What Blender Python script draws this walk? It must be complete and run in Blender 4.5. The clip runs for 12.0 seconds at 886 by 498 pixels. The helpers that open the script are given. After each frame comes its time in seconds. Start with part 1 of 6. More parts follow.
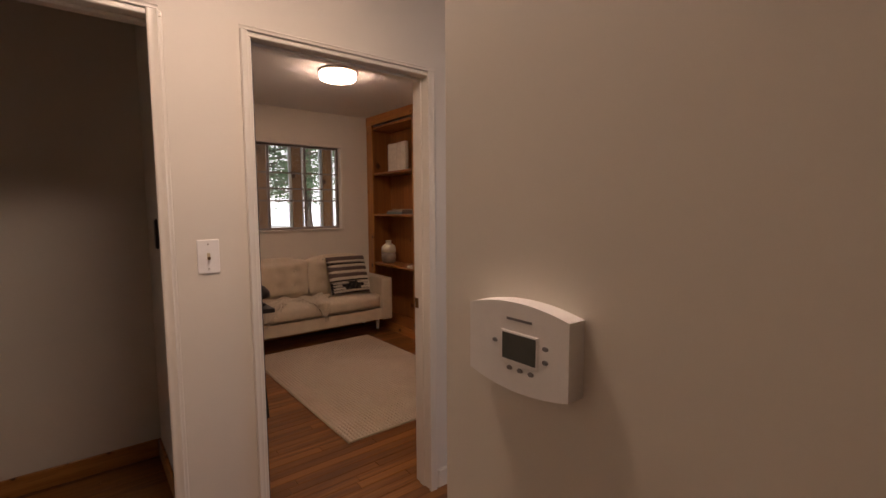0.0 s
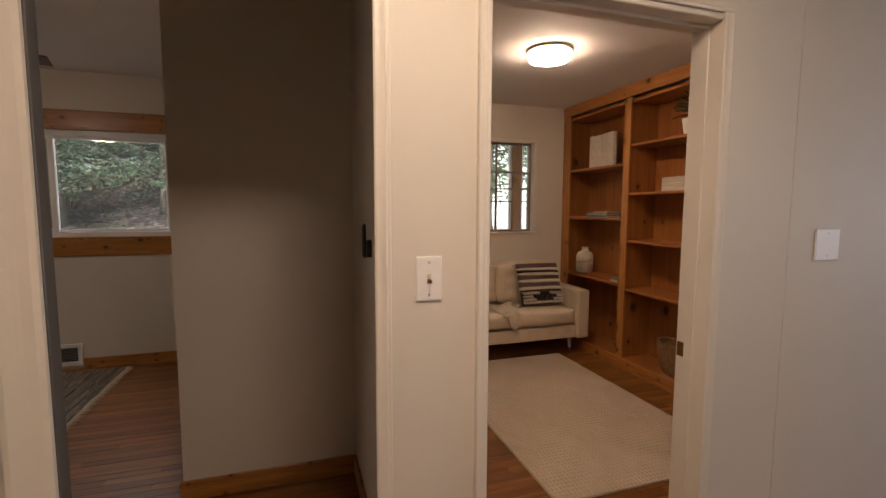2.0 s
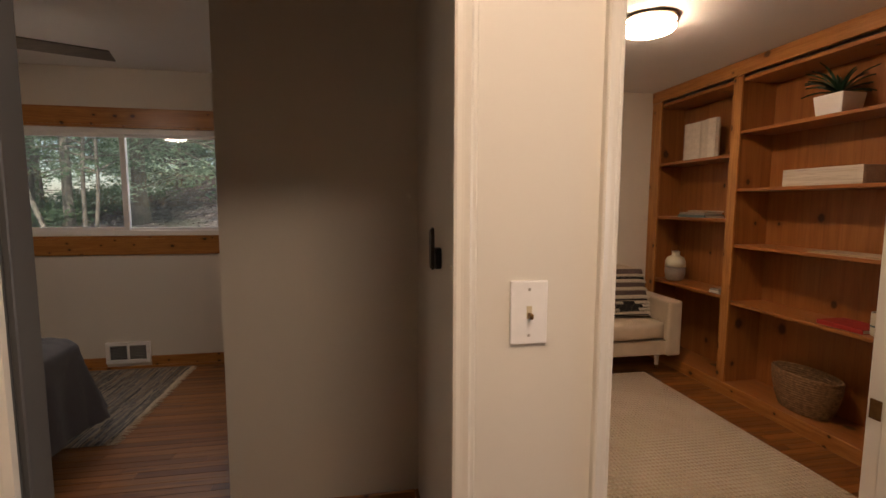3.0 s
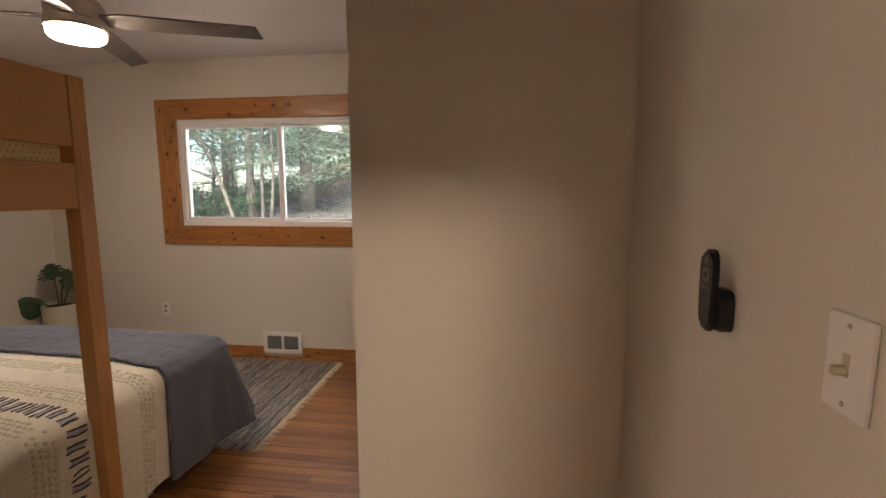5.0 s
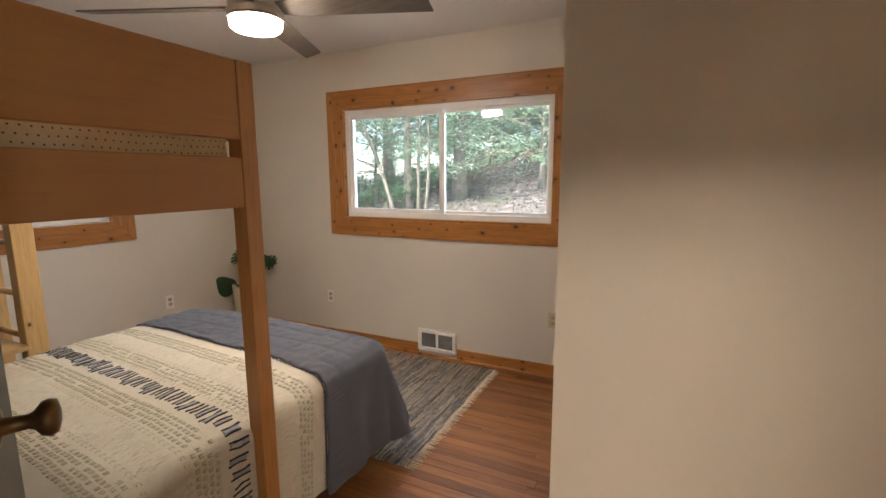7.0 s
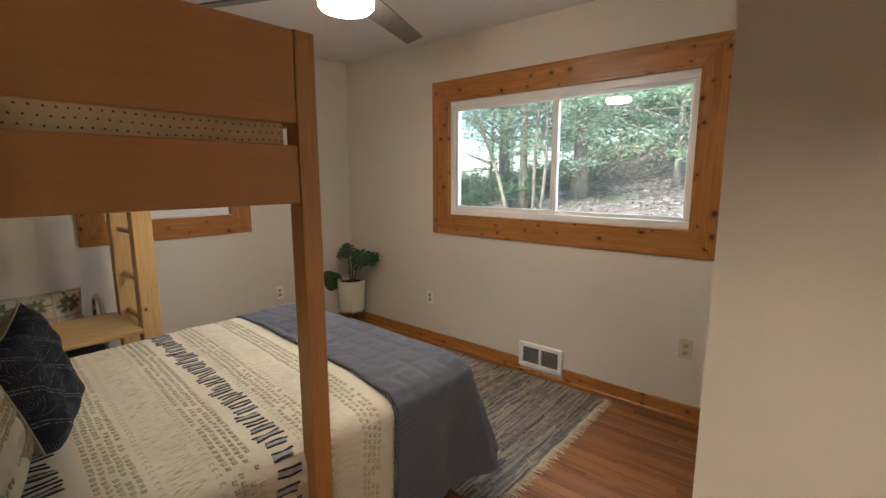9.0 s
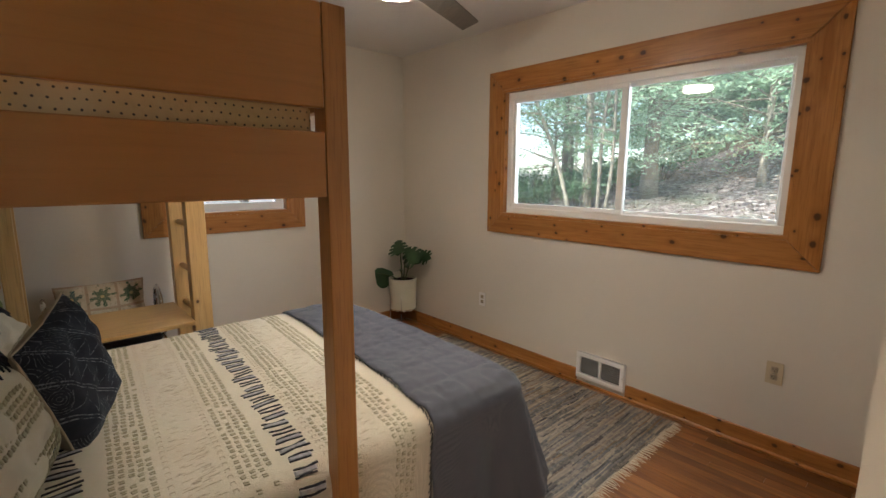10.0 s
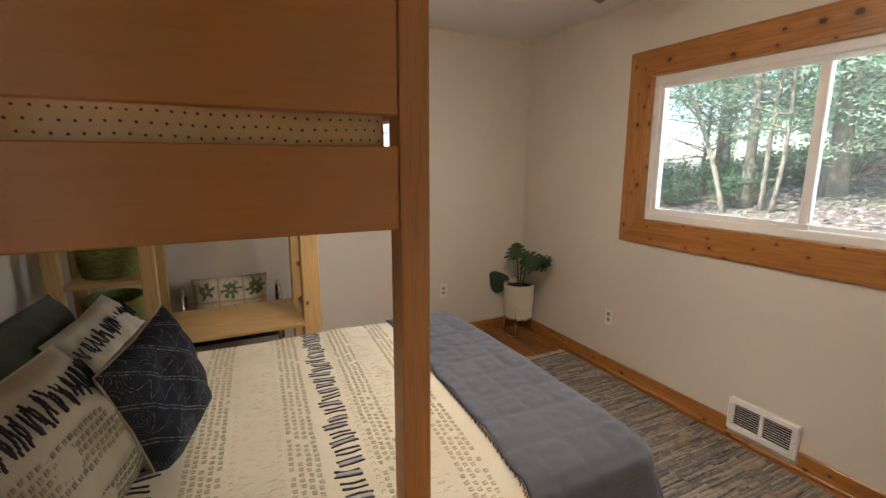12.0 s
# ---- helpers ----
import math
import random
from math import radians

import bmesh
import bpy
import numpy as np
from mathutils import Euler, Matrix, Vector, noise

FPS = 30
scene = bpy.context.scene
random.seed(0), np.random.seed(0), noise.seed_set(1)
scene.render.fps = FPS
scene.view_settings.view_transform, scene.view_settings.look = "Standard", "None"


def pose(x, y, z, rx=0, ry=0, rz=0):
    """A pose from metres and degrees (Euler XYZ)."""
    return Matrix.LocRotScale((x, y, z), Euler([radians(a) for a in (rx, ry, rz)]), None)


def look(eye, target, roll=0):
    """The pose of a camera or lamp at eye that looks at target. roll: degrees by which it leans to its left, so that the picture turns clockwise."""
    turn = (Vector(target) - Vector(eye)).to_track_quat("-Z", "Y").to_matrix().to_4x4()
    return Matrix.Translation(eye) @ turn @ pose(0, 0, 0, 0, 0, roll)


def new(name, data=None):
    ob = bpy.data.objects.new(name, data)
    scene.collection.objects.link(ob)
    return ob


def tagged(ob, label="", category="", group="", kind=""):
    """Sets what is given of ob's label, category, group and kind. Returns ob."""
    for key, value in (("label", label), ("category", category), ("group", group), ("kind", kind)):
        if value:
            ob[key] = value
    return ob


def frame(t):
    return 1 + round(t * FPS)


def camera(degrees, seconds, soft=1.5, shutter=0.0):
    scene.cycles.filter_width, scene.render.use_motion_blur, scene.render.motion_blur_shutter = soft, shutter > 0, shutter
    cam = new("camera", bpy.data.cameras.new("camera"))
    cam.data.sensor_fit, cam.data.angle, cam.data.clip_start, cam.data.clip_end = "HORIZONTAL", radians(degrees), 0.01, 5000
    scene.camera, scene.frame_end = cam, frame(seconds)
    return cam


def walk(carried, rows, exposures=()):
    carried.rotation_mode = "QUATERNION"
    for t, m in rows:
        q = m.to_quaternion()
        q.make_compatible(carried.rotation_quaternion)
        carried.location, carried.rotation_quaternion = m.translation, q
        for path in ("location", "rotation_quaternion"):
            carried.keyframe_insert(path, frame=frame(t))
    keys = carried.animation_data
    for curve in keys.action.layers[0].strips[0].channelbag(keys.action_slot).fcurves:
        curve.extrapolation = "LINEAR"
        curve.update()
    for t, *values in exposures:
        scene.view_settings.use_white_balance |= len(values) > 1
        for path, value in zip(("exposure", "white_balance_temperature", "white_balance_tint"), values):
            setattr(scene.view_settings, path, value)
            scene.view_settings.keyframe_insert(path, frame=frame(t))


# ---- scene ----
cam = camera(88.5, 12.0)
PATH = [
    (0, (0.042, -0.142, 1.39), (1.285, 1.414, 1.21), -0.3),
    (0.5, (0.047, -0.01, 1.399), (1.094, 1.684, 1.217), -0.3),
    (1, (0.057, 0.097, 1.409), (0.923, 1.891, 1.228), -0.1),
    (1.5, (0.061, 0.259, 1.407), (0.791, 2.112, 1.225), 0.1),
    (2, (0.059, 0.446, 1.412), (0.668, 2.342, 1.23), 0.2),
    (2.5, (0.07, 0.613, 1.419), (0.562, 2.542, 1.233), 0.1),
    (3, (0.085, 0.8, 1.421), (0.439, 2.758, 1.227), 0.2),
    (3.2, (0.078, 0.881, 1.411), (0.374, 2.85, 1.224), -0.0),
    (4.8, (-0.021, 1.39, 1.443), (-0.215, 3.365, 1.198), 0.0),
    (5, (-0.029, 1.447, 1.443), (-0.288, 3.413, 1.19), -0.1),
    (5.5, (-0.081, 1.566, 1.455), (-0.501, 3.502, 1.181), -0.0),
    (6, (-0.162, 1.681, 1.451), (-0.741, 3.574, 1.166), -0.2),
    (6.5, (-0.239, 1.759, 1.46), (-0.966, 3.599, 1.165), -0.3),
    (7, (-0.293, 1.82, 1.473), (-1.15, 3.601, 1.166), -0.3),
    (9, (-0.387, 2.161, 1.456), (-1.667, 3.665, 1.142), -0.1),
    (9.5, (-0.434, 2.244, 1.443), (-1.807, 3.662, 1.124), 0.1),
    (10, (-0.468, 2.319, 1.441), (-1.933, 3.642, 1.117), 0.2),
    (10.5, (-0.5, 2.376, 1.449), (-2.052, 3.593, 1.113), 0.2),
    (11, (-0.539, 2.404, 1.477), (-2.17, 3.506, 1.125), 0.1),
    (11.5, (-0.608, 2.464, 1.504), (-2.309, 3.449, 1.137), 0.1),
    (12, (-0.683, 2.555, 1.511), (-2.445, 3.425, 1.139), 0.1),
]
EXPOSURES = [(0.0, -0.36, 6600, 27), (0.5, -0.12, 6550, 23), (1.5, 0.02, 6600, 20), (3.0, 0.06, 6750, 18), (3.2, 0.12, 6750, 18), (4.8, 1.24, 6450, 17), (5.5, 1.62, 6250, 14), (7.0, 1.78, 6050, 11), (9.0, 1.60, 5950, 8), (11.0, 1.58, 6050, 8), (12.0, 1.78, 6150, 10)]
walk(cam, [(t, look(eye, target, roll)) for t, eye, target, roll in PATH], EXPOSURES)

# ---- sky, sun ----
world = bpy.data.worlds.new("sky_world")
scene.world = world
world.use_nodes = True
wn = world.node_tree
sky = wn.nodes.new("ShaderNodeTexSky")
sky.sky_type, sky.sun_disc = "NISHITA", False
sky.sun_elevation, sky.sun_rotation = radians(52), radians(176)
wn.links.new(sky.outputs["Color"], wn.nodes["Background"].inputs["Color"])
wn.nodes["Background"].inputs["Strength"].default_value = 0.15
sun = new("sun", bpy.data.lights.new("sun", "SUN"))
sun.data.energy, sun.data.angle, sun.data.color = 5.0, radians(0.6), (1.0, 0.95, 0.86)
SUN_FROM = Vector((math.sin(radians(176)) * math.cos(radians(52)), math.cos(radians(176)) * math.cos(radians(52)), math.sin(radians(52))))
sun.matrix_world = look(SUN_FROM * 60, (0, 0, 0))

LAMP_WARM, LAMP_FAN, LAMP_PALE = (1.0, 0.75, 0.53), (1.0, 0.82, 0.64), (1.0, 0.80, 0.60)
FAN_LAMP, OFFICE_LAMP, HALL_LAMP = 48.0, 74.0, 48.0


def sky_lamp(name, eye, target, wide, high, power, colour):
    """An added area lamp that stands in for more daylight at a window."""
    ob = new(name, bpy.data.lights.new(name, "AREA"))
    ob.data.shape, ob.data.size, ob.data.size_y, ob.data.energy, ob.data.color = "RECTANGLE", wide, high, power, colour
    ob.matrix_world = look(eye, target)


sky_lamp("north_daylight", (-2.1, 6.1, 2.6), (-0.5, 3.0, 1.0), 2.6, 0.9, 17.0, (0.88, 0.94, 1.0))
sky_lamp("west_daylight", (-5.1, 3.5, 2.3), (0.3, 2.4, 1.1), 1.8, 0.9, 9.0, (0.76, 0.88, 1.0))
# fill lamp just inside an unseen, assumed window, to lift the hall wall
sky_lamp("living_daylight", (5.58, -0.3, 1.4), (2.0, 0.6, 1.1), 2.4, 1.3, 30.0, (0.78, 0.88, 1.0))


# ---- materials ----
class Nodes:
    """Short hand for one node material."""

    def __init__(self, name):
        self.m = bpy.data.materials.new(name)
        self.m.use_nodes = True
        self.t = self.m.node_tree
        self.b = self.t.nodes["Principled BSDF"]
        self.co = self.t.nodes.new("ShaderNodeTexCoord").outputs["Object"]

    def add(self, kind, ins=(), operation="", bands_direction="", data_type="", blend_type=""):
        n = self.t.nodes.new(kind)
        if operation:
            n.operation = operation
        if bands_direction:
            n.bands_direction = bands_direction
        if data_type:
            n.data_type, n.blend_type = data_type, blend_type
        for k, v in dict(ins).items():
            if isinstance(v, bpy.types.NodeSocket):
                self.t.links.new(v, n.inputs[k])
            else:
                n.inputs[k].default_value = v
        return n

    def mapped(self, scale, vec=None, loc=(0, 0, 0), rot=(0, 0, 0)):
        return self.add("ShaderNodeMapping", {"Vector": vec or self.co, "Scale": scale, "Location": loc, "Rotation": rot}).outputs[0]

    def noise(self, scale, detail=4.0, vec=None, distortion=0.0, rough=0.55):
        return self.add("ShaderNodeTexNoise", {"Vector": vec or self.co, "Scale": scale, "Detail": detail, "Distortion": distortion, "Roughness": rough}).outputs["Fac"]

    def ramp(self, fac, *stops):
        n = self.add("ShaderNodeValToRGB", {"Fac": fac})
        e = n.color_ramp.elements
        while len(e) < len(stops):
            e.new(0.5)
        for el, (p, c) in zip(e, stops):
            el.position = p
            el.color = (*c, 1) if isinstance(c, tuple) else (c, c, c, 1)
        return n.outputs["Color"]

    def mix(self, fac, a, b, blend="MIX"):
        n = self.add("ShaderNodeMix", data_type="RGBA", blend_type=blend)
        for key, v in ((0, fac), (6, a), (7, b)):
            if isinstance(v, bpy.types.NodeSocket):
                self.t.links.new(v, n.inputs[key])
            else:
                n.inputs[key].default_value = v if key == 0 else (*v, 1)
        return n.outputs[2]

    def math(self, op, a, b=0.0):
        n = self.add("ShaderNodeMath", operation=op)
        for key, v in ((0, a), (1, b)):
            if isinstance(v, bpy.types.NodeSocket):
                self.t.links.new(v, n.inputs[key])
            else:
                n.inputs[key].default_value = v
        return n.outputs[0]

    def bump(self, height, strength=0.2, distance=0.01):
        n = self.add("ShaderNodeBump", {"Height": height, "Strength": strength, "Distance": distance})
        self.t.links.new(n.outputs[0], self.b.inputs["Normal"])

    def out(self, colour=None, rough=None, metal=None, **more):
        for key, v in (("Base Color", colour), ("Roughness", rough), ("Metallic", metal), *more.items()):
            if v is None:
                continue
            s = self.b.inputs[key]
            if isinstance(v, bpy.types.NodeSocket):
                self.t.links.new(v, s)
            else:
                s.default_value = (*v, 1) if isinstance(v, tuple) and len(v) == 3 else v
        return self.m


def shade(c, k):
    return tuple(min(1.0, v * k) for v in c)


def paint(name, c, rough=0.55, roller=0.06, vary=0.05):
    n = Nodes(name)
    big = n.ramp(n.noise(0.9, 3), (0.3, shade(c, 1 - vary)), (0.7, shade(c, 1 + vary * 0.5)))
    col = n.mix(n.ramp(n.noise(14, 5), (0.55, 0.0), (0.75, 0.25)), big, shade(c, 0.95))
    n.bump(n.noise(420, 3), roller, 0.002)
    return n.out(col, n.math("ADD", n.math("MULTIPLY", n.noise(6), 0.12), rough - 0.06))


def plain(name, c, rough=0.5, metal=0.0, vary=0.08, grain=60, bump=0.05):
    n = Nodes(name)
    col = n.ramp(n.noise(grain, 4), (0.3, shade(c, 1 - vary)), (0.7, shade(c, 1 + vary)))
    n.bump(n.noise(grain * 4, 3), bump, 0.002)
    return n.out(col, n.math("ADD", n.math("MULTIPLY", n.noise(grain * 0.3), 0.15), rough - 0.07), metal)


def wood(name, light, dark, axis, rough=0.4, knots=0.0, fine=1.0, each="", rare=0.5, pore=0.35):
    """Sawn wood with its grain along the axis: long streaks, fine pores and, in pine, dark knots with rings."""
    n = Nodes(name)
    vec = n.co
    if each:
        rnd = n.add("ShaderNodeObjectInfo").outputs["Random"] if each == "object" else n.add("ShaderNodeNewGeometry").outputs["Random Per Island"]
        shift = n.add("ShaderNodeCombineXYZ", {"X": n.math("MULTIPLY", rnd, 37.0), "Y": n.math("MULTIPLY", rnd, 91.0), "Z": n.math("MULTIPLY", rnd, 53.0)}).outputs[0]
        vec = n.add("ShaderNodeVectorMath", {0: n.co, 1: shift}, operation="ADD").outputs[0]
    sc = [26.0, 26.0, 26.0]
    sc["xyz".index(axis)] = 1.6
    g = n.noise(fine, 5, n.mapped(sc, vec), 1.2)
    sc2 = [160.0, 160.0, 160.0]
    sc2["xyz".index(axis)] = 7.0
    pores = n.noise(fine, 3, n.mapped(sc2, vec))
    big = n.noise(1.3, 2, vec)
    col = n.ramp(g, (0.28, dark), (0.5, tuple((a + b) / 2 for a, b in zip(light, dark))), (0.72, light))
    col = n.mix(n.ramp(big, (0.35, 0.0), (0.7, pore)), col, shade(dark, 0.9))
    col = n.mix(n.ramp(pores, (0.36, pore), (0.48, 0.0)), col, shade(dark, 0.55))
    if each:
        col = n.mix(n.ramp(rnd, (0.0, 0.65), (0.4, 0.0)), col, shade(dark, 0.8))
        col = n.mix(n.ramp(rnd, (0.7, 0.0), (1.0, 0.45)), col, shade(light, 1.15))
    if knots:
        xyz = n.add("ShaderNodeSeparateXYZ", {"Vector": vec})
        one, two = [a for a in "XYZ" if a != axis.upper()]
        across = n.math("ADD", xyz.outputs[one], xyz.outputs[two])
        flat = n.add("ShaderNodeCombineXYZ", {"X": n.math("MULTIPLY", xyz.outputs[axis.upper()], 4.6), "Y": n.math("MULTIPLY", across, 6.0)}).outputs[0]
        warp = n.add("ShaderNodeVectorMath", {0: n.add("ShaderNodeTexNoise", {"Vector": vec, "Scale": 45.0, "Detail": 3.0}).outputs["Color"], 1: (0.05, 0.05, 0.0)}, operation="MULTIPLY").outputs[0]
        flat = n.add("ShaderNodeVectorMath", {0: flat, 1: warp}, operation="ADD").outputs[0]
        v = n.add("ShaderNodeTexVoronoi", {"Vector": flat, "Scale": knots})
        v.voronoi_dimensions = "2D"
        pick = n.add("ShaderNodeSeparateColor", {"Color": v.outputs["Color"]}).outputs[0]
        size = n.ramp(pick, (rare, 1.7), (1.0, 0.55))
        far = n.math("MULTIPLY", v.outputs["Distance"], size)
        edge = n.math("MULTIPLY", n.math("GREATER_THAN", pick, rare), n.ramp(far, (0.055, 0.9), (0.10, 0.0)))
        ring = n.math("MULTIPLY", n.math("GREATER_THAN", pick, rare), n.ramp(far, (0.07, 0.55), (0.26, 0.0)))
        col = n.mix(ring, col, shade(dark, 0.75))
        col = n.mix(edge, col, (0.045, 0.016, 0.006))
    n.bump(n.math("ADD", pores, n.math("MULTIPLY", g, 0.5)), 0.12, 0.002)
    return n.out(col, n.math("ADD", n.math("MULTIPLY", g, 0.18), rough - 0.09))


def weave(name, c1, c2, scale=260, rough=0.9, fold=0.0, tint=None):
    """Woven cloth: two crossing threads, soft colour changes and optional creases."""
    n = Nodes(name)
    w1 = n.add("ShaderNodeTexWave", {"Vector": n.co, "Scale": scale, "Distortion": 1.5, "Detail": 2.0}, bands_direction="X").outputs["Fac"]
    w2 = n.add("ShaderNodeTexWave", {"Vector": n.co, "Scale": scale, "Distortion": 1.5, "Detail": 2.0}, bands_direction="Y").outputs["Fac"]
    h = n.math("MULTIPLY", w1, w2)
    col = n.ramp(n.noise(3.0, 5), (0.3, c1), (0.7, c2))
    col = n.mix(n.ramp(h, (0.0, 0.4), (0.5, 0.0)), col, shade(c1, 0.72))
    if tint:
        col = n.mix(n.ramp(n.noise(9, 4), (0.5, 0.0), (0.7, 0.6)), col, tint)
    n.bump(n.math("ADD", h, n.math("MULTIPLY", n.noise(24, 4), 1.0 + fold * 6)), 0.35, 0.004)
    return n.out(col, rough, **{"Sheen Weight": 0.15})


WALL = paint("warm_white_wall_paint", (0.68, 0.63, 0.545))
CEIL = paint("white_ceiling_paint", (0.74, 0.72, 0.69), 0.7)
TRIM = paint("cream_trim_gloss", (0.72, 0.67, 0.58), 0.32, 0.03)
DARK_PAINT = paint("dark_grey_door_paint", (0.10, 0.096, 0.09), 0.4, 0.03)
WHITE = plain("white_plastic", (0.80, 0.78, 0.75), 0.35, vary=0.02)
IVORY = plain("ivory_plastic", (0.56, 0.47, 0.31), 0.35, vary=0.03)
SOCKET = plain("tan_socket_face", (0.42, 0.35, 0.25), 0.4, vary=0.05)
VINYL = plain("white_vinyl", (0.82, 0.82, 0.80), 0.35, vary=0.02, grain=10)
OAK = wood("oak_strip_floor", (0.38, 0.158, 0.037), (0.125, 0.040, 0.009), "x", 0.36, each="object")
OAK_FIELD = wood("oak_strip_floor_field", (0.38, 0.158, 0.037), (0.125, 0.040, 0.009), "x", 0.36, each="island")
FLOOR_BED = plain("dark_subfloor", (0.05, 0.025, 0.012), 0.8)
PINE_X = wood("knotty_pine_x", (0.52, 0.245, 0.066), (0.31, 0.118, 0.025), "x", 0.32, 1.7, rare=0.35)
PINE_Y = wood("knotty_pine_y", (0.52, 0.245, 0.066), (0.31, 0.118, 0.025), "y", 0.32, 1.7, rare=0.35)
PINE_Z = wood("knotty_pine_z", (0.52, 0.245, 0.066), (0.31, 0.118, 0.025), "z", 0.32, 1.7, rare=0.35)
# shelves, sides and back in a darker tone than the face frame
SHELF_Y = wood("darker_shelf_y", (0.40, 0.160, 0.044), (0.27, 0.096, 0.023), "y", 0.36, 0.8, fine=0.6, rare=0.75, pore=0.2)
SHELF_Z = wood("darker_shelf_z", (0.40, 0.160, 0.044), (0.27, 0.096, 0.023), "z", 0.36, 0.8, fine=0.6, rare=0.75, pore=0.2)
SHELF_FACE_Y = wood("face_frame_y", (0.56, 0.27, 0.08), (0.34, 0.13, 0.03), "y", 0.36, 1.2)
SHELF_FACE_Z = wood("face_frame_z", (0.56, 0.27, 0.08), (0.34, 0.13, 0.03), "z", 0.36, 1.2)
BUNK_Y = wood("varnished_panel_y", (0.50, 0.235, 0.070), (0.46, 0.212, 0.062), "y", 0.36, fine=0.7, pore=0.1)
BUNK_Z = wood("varnished_post_z", (0.52, 0.25, 0.08), (0.42, 0.19, 0.053), "z", 0.34)
BIRCH_Y = wood("birch_y", (0.66, 0.44, 0.19), (0.54, 0.33, 0.12), "y", 0.38)
BIRCH_Z = wood("birch_z", (0.66, 0.44, 0.19), (0.56, 0.345, 0.13), "z", 0.38, 1.5, rare=0.85)
STEEL = plain("brushed_steel", (0.50, 0.46, 0.41), 0.34, 0.9, 0.05, 30)
CHROME = plain("bright_chrome", (0.80, 0.80, 0.79), 0.26, 1.0, 0.02)
BLADE = wood("grey_fan_blade", (0.17, 0.15, 0.125), (0.10, 0.088, 0.072), "x", 0.45)
BRASS = plain("aged_brass", (0.20, 0.115, 0.045), 0.34, 0.9, 0.3, 40)
BLACK = plain("black_plastic", (0.012, 0.012, 0.013), 0.35)
GREY = plain("grey_rubber", (0.18, 0.17, 0.17), 0.6)
SCREEN = plain("lcd_screen", (0.05, 0.05, 0.038), 0.2)
CERAMIC = plain("cream_ceramic", (0.66, 0.64, 0.50), 0.3, vary=0.03, grain=8)
SOIL = plain("potting_soil", (0.035, 0.022, 0.014), 0.95, vary=0.5, grain=120, bump=0.6)
DARK_WOOD = plain("dark_bed_frame", (0.03, 0.02, 0.015), 0.5)
SHEET = weave("white_cotton", (0.74, 0.69, 0.58), (0.80, 0.76, 0.66))


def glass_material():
    n = Nodes("window_glass")
    n.t.nodes.remove(n.b)
    clear = n.add("ShaderNodeBsdfTransparent", {"Color": (0.97, 0.985, 0.975, 1)})
    gloss = n.add("ShaderNodeBsdfGlossy", {"Color": (1, 1, 1, 1), "Roughness": 0.02})
    fac = n.add("ShaderNodeFresnel", {"IOR": 1.45}).outputs[0]
    # pale haze mixed into the pane, imitating glare over the view
    haze = n.add("ShaderNodeBsdfTranslucent", {"Color": (0.88, 0.94, 0.92, 1)})
    haze_fac = n.ramp(n.noise(2.0, 4), (0.3, 0.016), (0.7, 0.032))
    veil = n.add("ShaderNodeMixShader", {0: haze_fac, 1: clear.outputs[0], 2: haze.outputs[0]})
    m = n.add("ShaderNodeMixShader", {0: fac, 1: veil.outputs[0], 2: gloss.outputs[0]})
    n.t.links.new(m.outputs[0], n.t.nodes["Material Output"].inputs["Surface"])
    return n.m


GLASS = glass_material()


def glow(name, colour, strength):
    n = Nodes(name)
    return n.out((0.8, 0.8, 0.8), 0.4, **{"Emission Color": colour, "Emission Strength": strength})


GLOW_FAN = glow("fan_diffuser_lit", LAMP_FAN, FAN_LAMP)
GLOW_OFFICE = glow("office_diffuser_lit", LAMP_WARM, OFFICE_LAMP)
GLOW_HALL = glow("hall_diffuser_lit", LAMP_PALE, HALL_LAMP)


# ---- mesh helpers ----
BASE = {}


def thing(name, at, label, category, group="", kind=""):
    ob = new(name)
    ob.location = at
    ob.empty_display_size = 0.1
    BASE[ob] = Vector(at)
    return tagged(ob, label, category, group, kind)


def part(name, bm, material, parent=None, label="", smooth=False):
    """Link a bmesh in world coordinates as one mesh, under its thing or part."""
    at = BASE.get(parent, Vector())
    bmesh.ops.translate(bm, verts=bm.verts, vec=-at)
    bmesh.ops.recalc_face_normals(bm, faces=bm.faces)
    me = bpy.data.meshes.new(name)
    bm.to_mesh(me)
    bm.free()
    if smooth:
        me.shade_smooth()
    for m in material if isinstance(material, (list, tuple)) else (material,):
        me.materials.append(m)
    ob = new(name, me)
    if parent:
        ob.parent = parent
    BASE[ob] = at
    return tagged(ob, label)


def box(x0, x1, y0, y1, z0, z1, bevel=0.0, bm=None, seg=1):
    bm = bm or bmesh.new()
    vs = [bm.verts.new((x, y, z)) for x in (x0, x1) for y in (y0, y1) for z in (z0, z1)]
    fs = [bm.faces.new([vs[i] for i in q]) for q in ((0, 1, 3, 2), (4, 6, 7, 5), (0, 4, 5, 1), (2, 3, 7, 6), (0, 2, 6, 4), (1, 5, 7, 3))]
    if bevel:
        es = list({e for f in fs for e in f.edges})
        bmesh.ops.bevel(bm, geom=es, offset=bevel, segments=seg, profile=0.6, affect="EDGES")
    return bm


